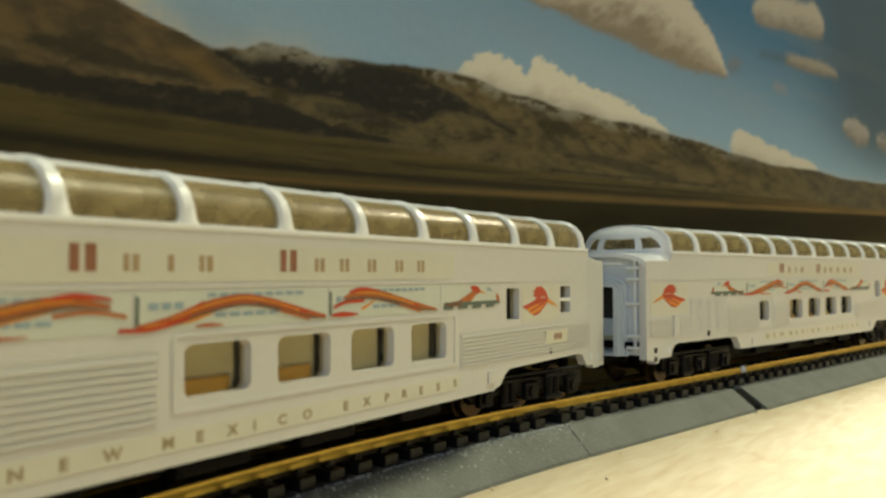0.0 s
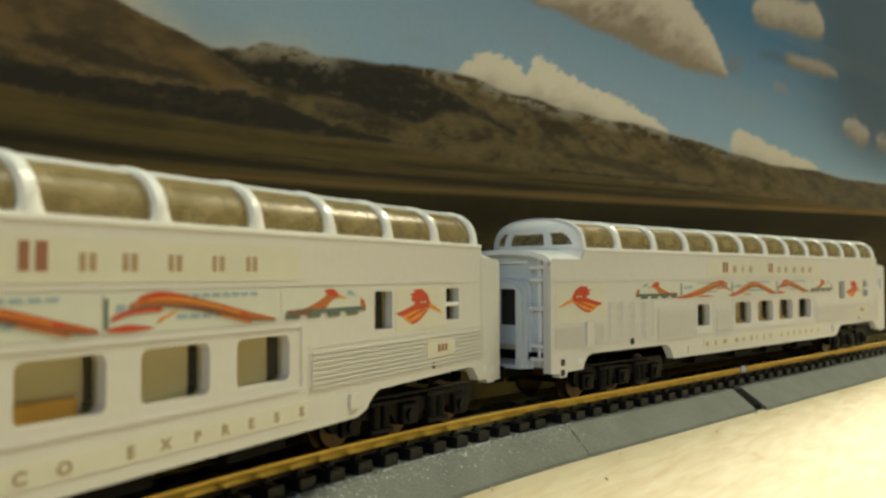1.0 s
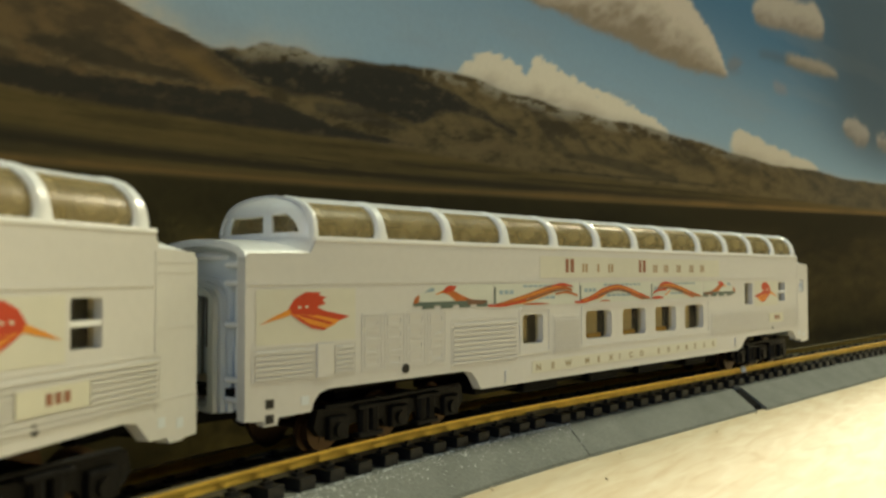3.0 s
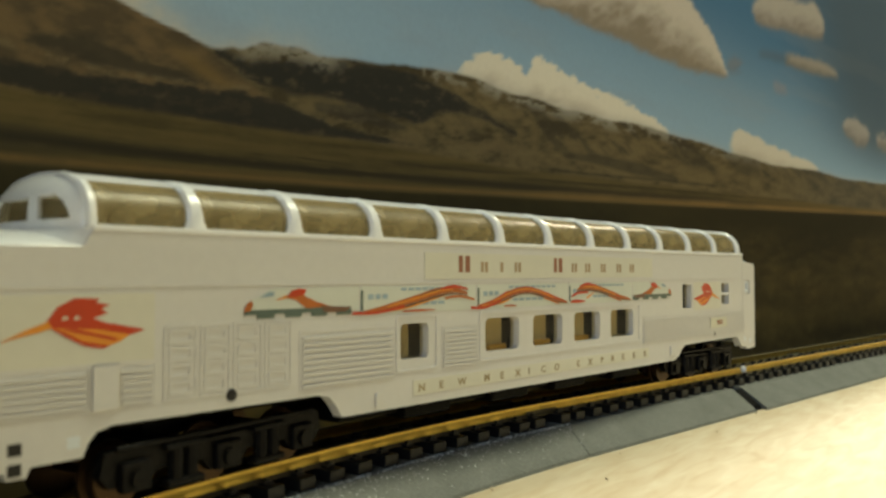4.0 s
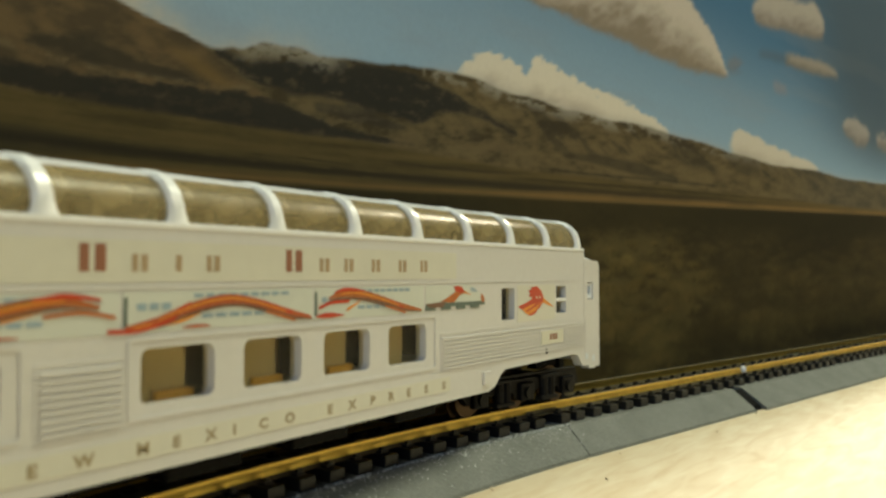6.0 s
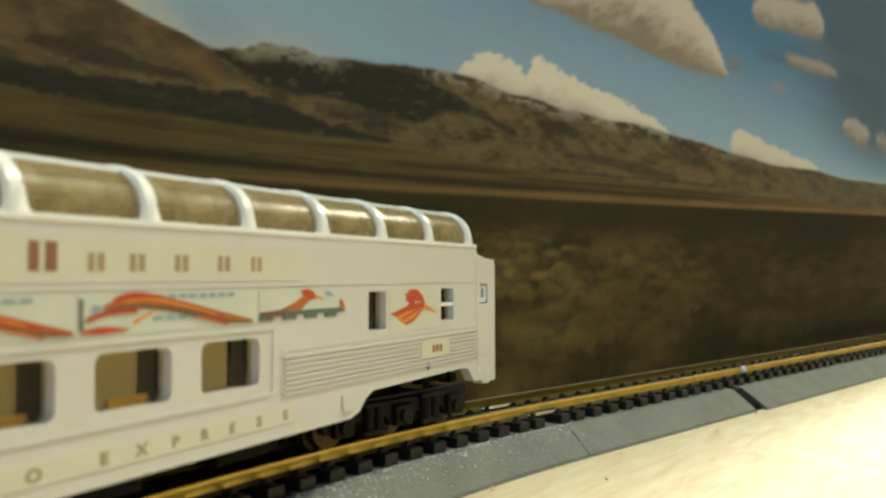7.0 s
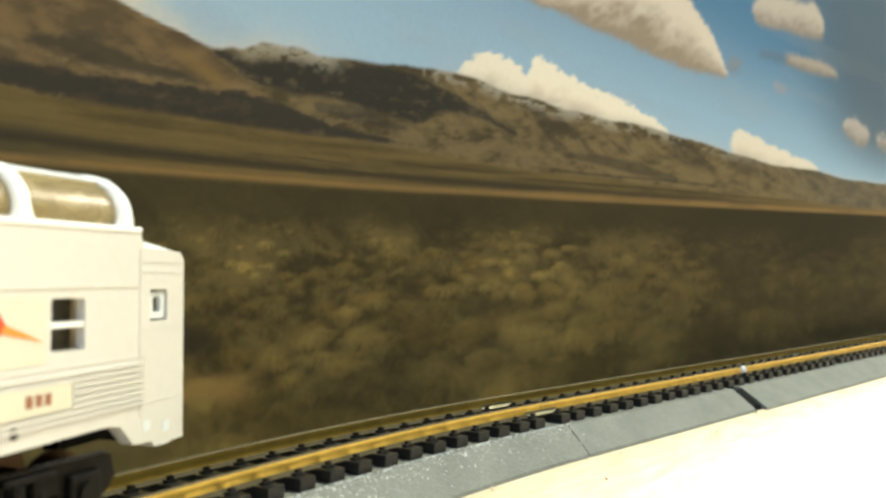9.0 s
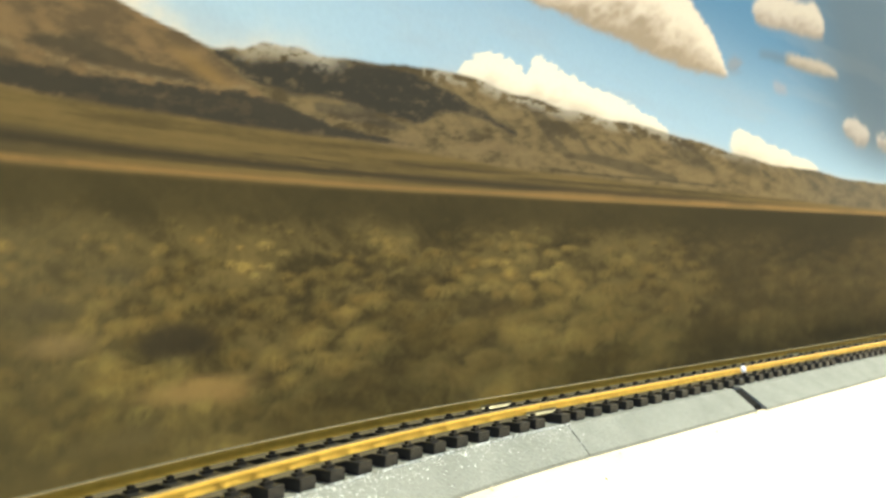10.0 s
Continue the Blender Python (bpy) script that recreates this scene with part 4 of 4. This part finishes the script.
    # service doors: four columns of raised panels
    for i in range(4):
        x = -64.6 + 3.8 * i
        part("service_door", plate(bmesh.new(), [rounded(x - 0.1, 9.3, x + 3.4, 16.4, 0.2), rounded(x + 0.15, 9.55, x + 3.15, 16.15, 0.2)], *sorted((sgn * (SIDE - 0.05), sgn * (SIDE + 0.08)))), WHITE, car)
        for j in range(4):
            z = 9.8 + 1.62 * j
            lp = [rounded(x + 0.4, z, x + 2.9, z + 1.35, 0.25), rounded(x + 0.7, z + 0.3, x + 2.6, z + 1.05, 0.2)]
            part("service_panel", plate(bmesh.new(), lp, *sorted((sgn * (SIDE - 0.05), sgn * (SIDE + 0.09)))), WHITE, car)
    # filler openings: solid dark discs painted as the shade of a hole
    for x, z, r in ((-57.3, 9.2, 0.62), (59.0, 9.0, 0.45)):
        bm = rod(bmesh.new(), (x, sgn * (SIDE - 0.3), z), (x, sgn * (SIDE + 0.10), z), r, 14)
        part("filler_hole", bm, DARK, car, "dark disc standing in for the shade of a round filler opening")
    # step holes: thin pads on the side, the front ones coloured as shade
    for x, z in ((-78.4, 7.0), (-78.4, 5.35), (-73.6, 6.9), (74.6, 6.9), (77.6, 6.4)):
        part("step_recess", strip_on(bmesh.new(), x, x + 1.1, z - 0.5, z + 0.5, 0.03, sgn), DARK if x < -78 else GREY, car)
    part("lifting_lug", strip_on(bmesh.new(), -37.4, -36.6, 5.6, 7.2, 0.2, sgn), WHITE, car)
    part("lifting_lug", strip_on(bmesh.new(), 39.0, 41.0, 6.0, 7.7, 0.25, sgn), WHITE, car)


def dome(car):
    # roof over the glass
    arch = [(-y, z) for y, z in CROWN[5:]] + [(y, z) for y, z in reversed(CROWN[5:-1])]
    inner = [(y * 0.93, z - 0.6) for y, z in reversed(arch)]
    bm = bmesh.new()
    loop = arch + inner
    ends = [[bm.verts.new((x, y, z)) for y, z in loop] for x in (-71.9, 73.6)]
    m = len(loop)
    for i in range(m):
        bm.faces.new((ends[0][i], ends[0][(i + 1) % m], ends[1][(i + 1) % m], ends[1][i]))
    for e in ends:
        for i in range(len(arch) - 1):
            bm.faces.new((e[i], e[i + 1], e[m - 2 - i], e[m - 1 - i]))
    part("dome_roof", bm, TRIM, car, "rounded white roof of the glass dome", smooth=True)
    # ribs: curved bars from the sill up to the roof
    for sgn in (-1, 1):
        bm = bmesh.new()
        prof = CROWN[:8]
        rows = []
        for j, (y, z) in enumerate(prof):
            g, wide = 0.36 if j < 6 else (0.2, -0.1)[j - 6], (1.55, 1.1, 1.0, 1.0, 1.0, 1.12, 1.35, 1.5)[j]
            row = []
            for dx, o in ((-0.85, -0.3), (-0.85, 0.05), (-0.55, g), (0.55, g), (0.85, 0.05), (0.85, -0.3)):
                ty = prof[min(j + 1, 7)][0] - prof[max(j - 1, 0)][0]
                tz = prof[min(j + 1, 7)][1] - prof[max(j - 1, 0)][1]
                d = math.hypot(ty, tz)
                row.append(bm.verts.new((dx * wide, sgn * (y + o * tz / d), z - o * ty / d)))
            rows.append(row)
        for a, b in zip(rows, rows[1:]):
            for i in range(6):
                bm.faces.new((a[i], a[(i + 1) % 6], b[(i + 1) % 6], b[i]))
        bm.faces.new(rows[0]), bm.faces.new(rows[-1])
        rib = None
        for x in RIBS[1:]:
            if rib is None:
                rib = part("dome_rib", bm, TRIM, car, "", smooth=True)
                rib.matrix_basis = at(x, 0, 0)
            else:
                place("dome_rib", rib.data, car, m=at(x, 0, 0))
        part("dome_pillar", rounded_pillar(sgn), TRIM, car, "thick white corner pillar of the dome", smooth=True)
        part("dome_sill", box(bmesh.new(), -71.6, 74.2, *sorted((sgn * 9.2, sgn * 10.12)), 25.0, 25.55, 0.12), TRIM, car)
        # panes between the ribs
        bm = bmesh.new()
        x0, x1 = 0.7, 12.12 - 0.7
        rows = [[bm.verts.new((x, sgn * (y - 0.12), z)) for x in (x0, x1)] for y, z in CROWN[:7]]
        rows2 = [[bm.verts.new((x, sgn * (y - 0.4), z)) for x in (x0, x1)] for y, z in CROWN[:7]]
        for r in (rows, rows2):
            for a, b in zip(r, r[1:]):
                bm.faces.new((a[0], a[1], b[1], b[0]))
        for k in (0, 1):
            for j in range(6):
                bm.faces.new((rows[j][k], rows[j + 1][k], rows2[j + 1][k], rows2[j][k]))
        bm.faces.new((*rows[0], *rows2[0][::-1])), bm.faces.new((*rows[-1], *rows2[-1][::-1]))
        pane = None
        for x in RIBS[:-1]:
            if pane is None:
                pane = part("dome_pane", bm, DOME, car, "curved hazy clear pane", smooth=True)
                pane.matrix_basis = at(-71.8, 0, 0) @ Matrix.Diagonal((0.86, 1, 1, 1))
            else:
                place("dome_pane", pane.data, car, m=at(x, 0, 0))
    # rounded ends of the dome with their windscreens
    for x, way, length in ((-71.3, -1, 3.6), (73.4, 1, 1.6)):
        bm, gl = bmesh.new(), bmesh.new()
        na = 32
        grid = []
        flare = [(10.0, 23.2, 2.5), (9.95, 23.9, 2.2), (9.85, 24.7, 1.45)] if way < 0 else []
        section = flare + [(y, z, (y / 9.75) ** 0.8) for y, z in CROWN]
        for i, (y, z, q) in enumerate(section):
            row, edge = [], (68, 68, 68, 68, 66.5, 64, 60, 54, 46)[min(i, 8)]
            for j in range(na + 1):
                a = -90 + 180 * j / na
                if way < 0:  # the corner windows narrow towards the top
                    a = math.copysign(np.interp(abs(a), (0, 39.375, 61.875, 90), (0, 36, edge, 90)), a)
                a = radians(a)
                c, s = math.cos(a), math.sin(a)
                c, s = abs(c) ** 0.92, math.copysign(abs(s) ** 0.96, s)
                row.append(Vector((x + way * length * c * q, y * s * (1 - 0.14 * c), z - 1.6 * c * q * max(0, z - 25.3) / 5.7)))
            grid.append(row)

        def is_glass(i, j):
            a = abs(-90 + 180 * (j + 0.5) / na)
            return way < 0 and ((4 <= i <= 6 and 2 < a < 28) or (4 <= i <= 6 and 38 < a < 61))
        for target, want in ((bm, False), (gl, True)):
            made = {}
            for i in range(len(section) - 1):
                for j in range(na):
                    if is_glass(i, j) != want:
                        continue
                    fs = []
                    for u, v in ((i, j), (i, j + 1), (i + 1, j + 1), (i + 1, j)):
                        if (u, v) not in made:
                            p = grid[u][v].copy()
                            if want:
                                p.x -= way * 0.35
                                p.y *= 0.97
                            made[u, v] = target.verts.new(p)
                        if made[u, v] not in fs:
                            fs.append(made[u, v])
                    if len(fs) > 2:
                        target.faces.new(fs)
        bmesh.ops.remove_doubles(bm, verts=bm.verts, dist=0.005)
        bmesh.ops.recalc_face_normals(bm, faces=bm.faces)
        bmesh.ops.solidify(bm, geom=bm.faces[:], thickness=0.45)
        end = part("dome_end", bm, TRIM, car, "rounded white dome end with windscreen, highlights put into its colour" if way < 0 else "", smooth=True)
        if gl.faces:
            part("windscreen", gl, DOME, end, "hazy clear windscreen")
        else:
            gl.free()


def rounded_pillar(sgn):
    """The broad front post of the dome."""
    bm = bmesh.new()
    prof, bulge = CROWN[:8], 0.2 if sgn < 0 else 0.08
    rows = [[bm.verts.new((x, sgn * (y + o), z + o * 0.4)) for x, o in ((-72.0, -0.4), (-72.0, -0.1), (-71.75, bulge), (-71.4, bulge), (-71.1, 0.1), (-71.1, -0.3))] for y, z in prof]
    for a, b in zip(rows, rows[1:]):
        for i in range(6):
            bm.faces.new((a[i], a[(i + 1) % 6], b[(i + 1) % 6], b[i]))
    bm.faces.new(rows[0]), bm.faces.new(rows[-1])
    return bm


def car_ends(car):
    # low roofs beyond the dome
    for x0, x1 in ((-81.0, -71.5), (72.5, 81.0)):
        bm = bmesh.new()
        sec = [(10.0, 23.0), (9.7, 23.7), (8.6, 24.3), (6.0, 24.9), (3.0, 25.2), (0, 25.3)]
        arch = [(-y, z) for y, z in sec] + [(y, z) for y, z in reversed(sec[:-1])]
        loop = arch + [(y * 0.95, z - 0.8) for y, z in reversed(arch)]
        drop = 0.7 if x0 > 0 else 0.0
        ends = [[bm.verts.new((x, y, z - d)) for y, z in loop] for x, d in ((x0, 0 if x0 > 0 else 0.1), ((x0 + x1) / 2, 0), (x1, drop))]
        m = len(loop)
        for a, b in zip(ends, ends[1:]):
            for i in range(m):
                bm.faces.new((a[i], a[(i + 1) % m], b[(i + 1) % m], b[i]))
        for e in (ends[0], ends[-1]):
            for i in range(len(arch) - 1):
                bm.faces.new((e[i], e[i + 1], e[m - 2 - i], e[m - 1 - i]))
        part("end_roof", bm, TRIM, car, "low white arched roof over the car end", smooth=True)
    for way in (-1, 1):
        x = way * 78.9
        arch = [(8.4, 24.0), (5.5, 24.5), (0, 24.7), (-5.5, 24.5), (-8.4, 24.0)]
        bm = plate(bmesh.new(), [[(-8.5, 6.0), (8.5, 6.0)] + arch, rounded(-3.0, 6.4, 3.0, 19.0, 0.4)], -0.4, 0.4)
        bmesh.ops.rotate(bm, cent=(0, 0, 0), matrix=Matrix.Rotation(radians(90), 3, "Z"), verts=bm.verts)
        bmesh.ops.translate(bm, vec=(x, 0, 0), verts=bm.verts)
        wall = part("end_wall", bm, END, car, "recessed car end with a doorway, cool light put into its colour")
        part("end_door", box(bmesh.new(), x - way * 0.9 - 0.2, x - way * 0.9 + 0.2, -3.1, 3.1, 6.3, 19.1), END, wall, "end door with a dark window, cool light put into its colour")
        part("door_window", box(bmesh.new(), x - way * 0.9 - 0.28, x - way * 0.9 + 0.28, -2.5, 2.5, 12.6, 18.6), DARK, wall, "dark door window")
        # folded diaphragm round the doorway
        for k in range(3):
            w, hgt, d = 5.2 - 0.45 * k, 20.9 - 0.5 * k, x + way * (0.75 + 0.75 * k)
            bm = plate(bmesh.new(), [[(-w, 5.8), (w, 5.8)] + [(w * math.cos(radians(a)) if a not in (0, 180) else math.copysign(w, 90 - a), hgt - 2 + 2 * math.sin(radians(a))) for a in range(0, 181, 20)],
                                     rounded(-w + 1.1, 6.3, w - 1.1, hgt - 1.2, 0.5)], -0.3, 0.3)
            bmesh.ops.rotate(bm, cent=(0, 0, 0), matrix=Matrix.Rotation(radians(90), 3, "Z"), verts=bm.verts)
            bmesh.ops.translate(bm, vec=(d, 0, 0), verts=bm.verts)
            part("diaphragm_fold", bm, GREY, wall, "moulded diaphragm fold, cool light put into its pale grey")
        for y in (-7.0, 7.0):
            bm = rod(bmesh.new(), (x + way * 0.9, y, 6.5), (x + way * 0.9, y, 23.6), 0.4)
            part("corner_pipe", bm, TRIM, wall)
            for z in (7.4, 9.6, 15.6, 20.2, 22.2):
                bm = rod(bmesh.new(), (x + way * 1.6, math.copysign(5.6, y), z), (x + way * 1.6, math.copysign(9.3, y), z), 0.34)
                part("ladder_rung", bm, TRIM, wall)
        part("coupler", box(box(bmesh.new(), *sorted((way * 74, way * 83.2)), -0.9, 0.9, 4.2, 5.6), *sorted((way * 82.2, way * 84.6)), -1.6, 1.6, 3.6, 6.2, 0.3), BLACK, car, "black knuckle coupler")


def interior(car, seats, fit):
    part("car_floor", box(bmesh.new(), -79, 79, -8.4, 8.4, 8.6, 9.4), BEIGE if not seats else BLACK, car)
    part("dome_floor", box(bmesh.new(), -73, 73, -8.4, 8.4, 23.6, 24.3), BEIGE, car, "beige upper floor under the dome")
    part("inner_wall", box(bmesh.new(), -40, 30, 2.4, 3.2, 9.4, 23.5), BEIGE if not seats else GREY, car)
    for i, (x0, x1) in enumerate(((-34.5, -29.9), (-18.0, -10.6), (-6.0, 0.6), (5.2, 11.6), (16.4, 22.4))):
        if seats and i == 0:
            continue
        x0, x1 = x0 + fit.shift, x1 + fit.shift + (1.2 if seats else 0)
        part("window_lining", box(bmesh.new(), x0, x1, -8.2, -7.8, 9.4, 20.0), BEIGE if not seats else GREY, car, "pale moulded lining behind a window")
    for x in (-26.5, -10.0, 1.0, 12.2, 23.6, 29.0):
        part("partition", box(bmesh.new(), x + fit.shift, x + fit.shift + 1.0, -2.0 if not seats else 0.0, 2.4, 9.4, 20.0), BLACK, car)
    # black sheet and partitions added to give the end windows their dark shade
    for x0, x1 in ((40.0, 73.0),):
        part("vestibule_shade_sheet", box(bmesh.new(), x0, x1, 4.0, 5.0, 9.4, 23.0), BLACK, car)
    for x in (40.0, 49.6, 61.0, 68.0):
        part("partition", box(bmesh.new(), x, x + 0.8, -7.5, 4.0, 9.4, 23.0), BLACK, car)
    for i, x in enumerate((-15.6, -4.4, 6.8, 17.8)):
        x += fit.shift
        if seats:
            if i > 1:
                continue
            part("bench_seat", box(bmesh.new(), x - 1.5, x + 5.4, -8.7, -8.2, 9.4, 11.9, 0.2), YELLOW, car, "yellow moulded bench seat")
        elif i < 3:
            part("bench_seat", box(bmesh.new(), x + 1.6, x + 5.8, -8.6, -6.8, 9.4, 11.25, 0.2), YELLOW, car, "yellow moulded seat")
    for i in range(12):
        x = -70 + 12 * i
        for y in (-6.4, 3.4):
            part("dome_seat", box(box(bmesh.new(), x, x + 4.2, y, y + 3.0, 24.3, 25.6, 0.3), x + 3.4, x + 4.4, y, y + 3.0, 25.0, 27.2, 0.3), BEIGE, car)


def underside(car):
    part("underframe", box(bmesh.new(), -80, 80, -7.8, 8.0, 7.2, 8.5), BLACK, car)
    part("centre_sill", box(bmesh.new(), -40, 38, -6.4, 6.4, 3.6, 7.3, 0.3), BLACK, car)
    for x in (-30, -12, 4, 22):
        part("equipment_box", box(bmesh.new(), x, x + 9, -7.6, 7.6, 3.0, 6.9, 0.3), BLACK, car)


def truck(car, x):
    """A six-wheeled truck under its car; its wheelsets turn in it."""
    bm = bmesh.new()
    for sgn in (-1, 1):
        y0, y1 = sorted((sgn * 6.6, sgn * 7.8))
        lp = [(-14.5, 3.4), (-13.5, 2.2), (-9.5, 1.7), (-8.5, 3.0), (-3.0, 3.0), (-2.0, 1.7), (2.0, 1.7), (3.0, 3.0), (8.5, 3.0), (9.5, 1.7), (13.5, 2.2), (14.5, 3.4), (14.0, 5.4), (9.0, 5.7), (6.5, 4.9), (-6.5, 4.9), (-9.0, 5.7), (-14.0, 5.4)]
        plate(bm, [lp], y0, y1)
        for a in (-11.0, 0.0, 11.0):
            box(bm, a - 1.6, a + 1.6, *sorted((sgn * 7.4, sgn * 8.5)), 1.6, 4.4, 0.25)
            rod(bm, (a, sgn * 8.3, 2.8), (a, sgn * 8.9, 2.8), 0.9, 10)
        for a in (-5.6, 5.6):
            for d in (-0.9, 0.9):
                rod(bm, (a + d, sgn * 8.0, 1.9), (a + d, sgn * 8.0, 4.8), 0.7, 8)
            box(bm, a - 2.2, a + 2.2, *sorted((sgn * 7.2, sgn * 8.7)), 1.2, 1.9, 0.2)
            box(bm, a - 2.4, a + 2.4, *sorted((sgn * 7.2, sgn * 8.7)), 4.7, 5.3, 0.2)
        rod(bm, (-13.0, sgn * 8.0, 5.6), (13.0, sgn * 8.0, 5.6), 0.3, 6)
    for a in (-5.6, 5.6):
        box(bm, a - 1.5, a + 1.5, -6.8, 6.8, 3.6, 5.2)
    box(bm, -6, 6, -2.5, 2.5, 4.8, 7.0)
    tr = part("truck", bm, TRUCK, car, "black six-wheeled truck with moulded springs")
    tr.matrix_basis = at(x, 0, 0)
    for a in (-11.0, 0.0, 11.0):
        bm = bmesh.new()
        for y in (-4.7, 4.7):
            inn = math.copysign(3.95, y)
            out = math.copysign(5.6, y)
            rod(bm, (0, inn, 0), (0, math.copysign(4.35, y), 0), 3.3, 24)
            rod(bm, (0, math.copysign(4.3, y), 0), (0, out, 0), 2.62, 24)
            rod(bm, (0, out, 0), (0, math.copysign(5.75, y), 0), 1.2, 12)
            box(bm, -1.9, 1.9, *sorted((out * 1.0, out * 1.012)), -0.3, 0.3)
        rod(bm, (0, -6.4, 0), (0, 6.4, 0), 0.5, 8)
        ws = part("wheelset", bm, STEEL, tr, "bronze-coloured wheelset with worn treads", smooth=True)
        ws.matrix_basis = at(a, 0, 2.62)
    return tr


def dome_car(label, rear_window, seats, fit):
    car = tagged(new("dome_car"), label, "train car", "dome cars")
    for sgn in (-1, 1):
        car_side(car, sgn, rear_window, fit)
        livery(car, sgn, fit)
        ornament(car, sgn)
    dome(car)
    car_ends(car)
    interior(car, seats, fit)
    underside(car)
    return car, [truck(car, -57.5), truck(car, 57.5)]


# ---- build ----
room()
table()
backdrop()
roadbed()
rails_and_ties()
LEAD = dome_car("off-white model dome car with red swooshes and yellow seats", False, True, LEAD_FIT)
REAR = dome_car("off-white model dome car with red swooshes, last of the train", True, False, REAR_FIT)

SPEED, START, COUPLED = 28.58, 228.3, 170.3   # mm per second, first place of the last car, distance between the cars


def car_pose(s):
    """A car rests with its two trucks on the curve."""
    ax, ay, _ = track(s - 57.5)
    bx, by, _ = track(s + 57.5)
    return at((ax + bx) / 2, (ay + by) / 2, RAIL, math.degrees(math.atan2(by - ay, bx - ax)))


def motions():
    for (car, trucks), back in ((LEAD, COUPLED), (REAR, 0.0)):
        times = [0.25 * i for i in range(41)]
        places = [START - back - SPEED * t - 1.25 * max(0.0, t - 8.5) for t in times]  # it gathers a little way at the end
        walk(car, [(t, car_pose(s)) for t, s in zip(times, places)])
        for tr, x in zip(trucks, (-57.5, 57.5)):
            rows = []
            for t, s in zip(times, places):
                turn = math.degrees(track(s + x)[2]) - math.degrees(car_pose(s).to_euler().z)
                rows.append((t, at(x, 0, 0, turn)))
            walk(tr, rows)
            for ws in tr.children:
                px = ws.matrix_basis.translation.copy()
                walk(ws, [(0.1 * i, Matrix.Translation(px) @ pose(0, 0, 0, 0, -math.degrees(SPEED * 0.1 * i / 2.62), 0)) for i in range(101)])


motions()
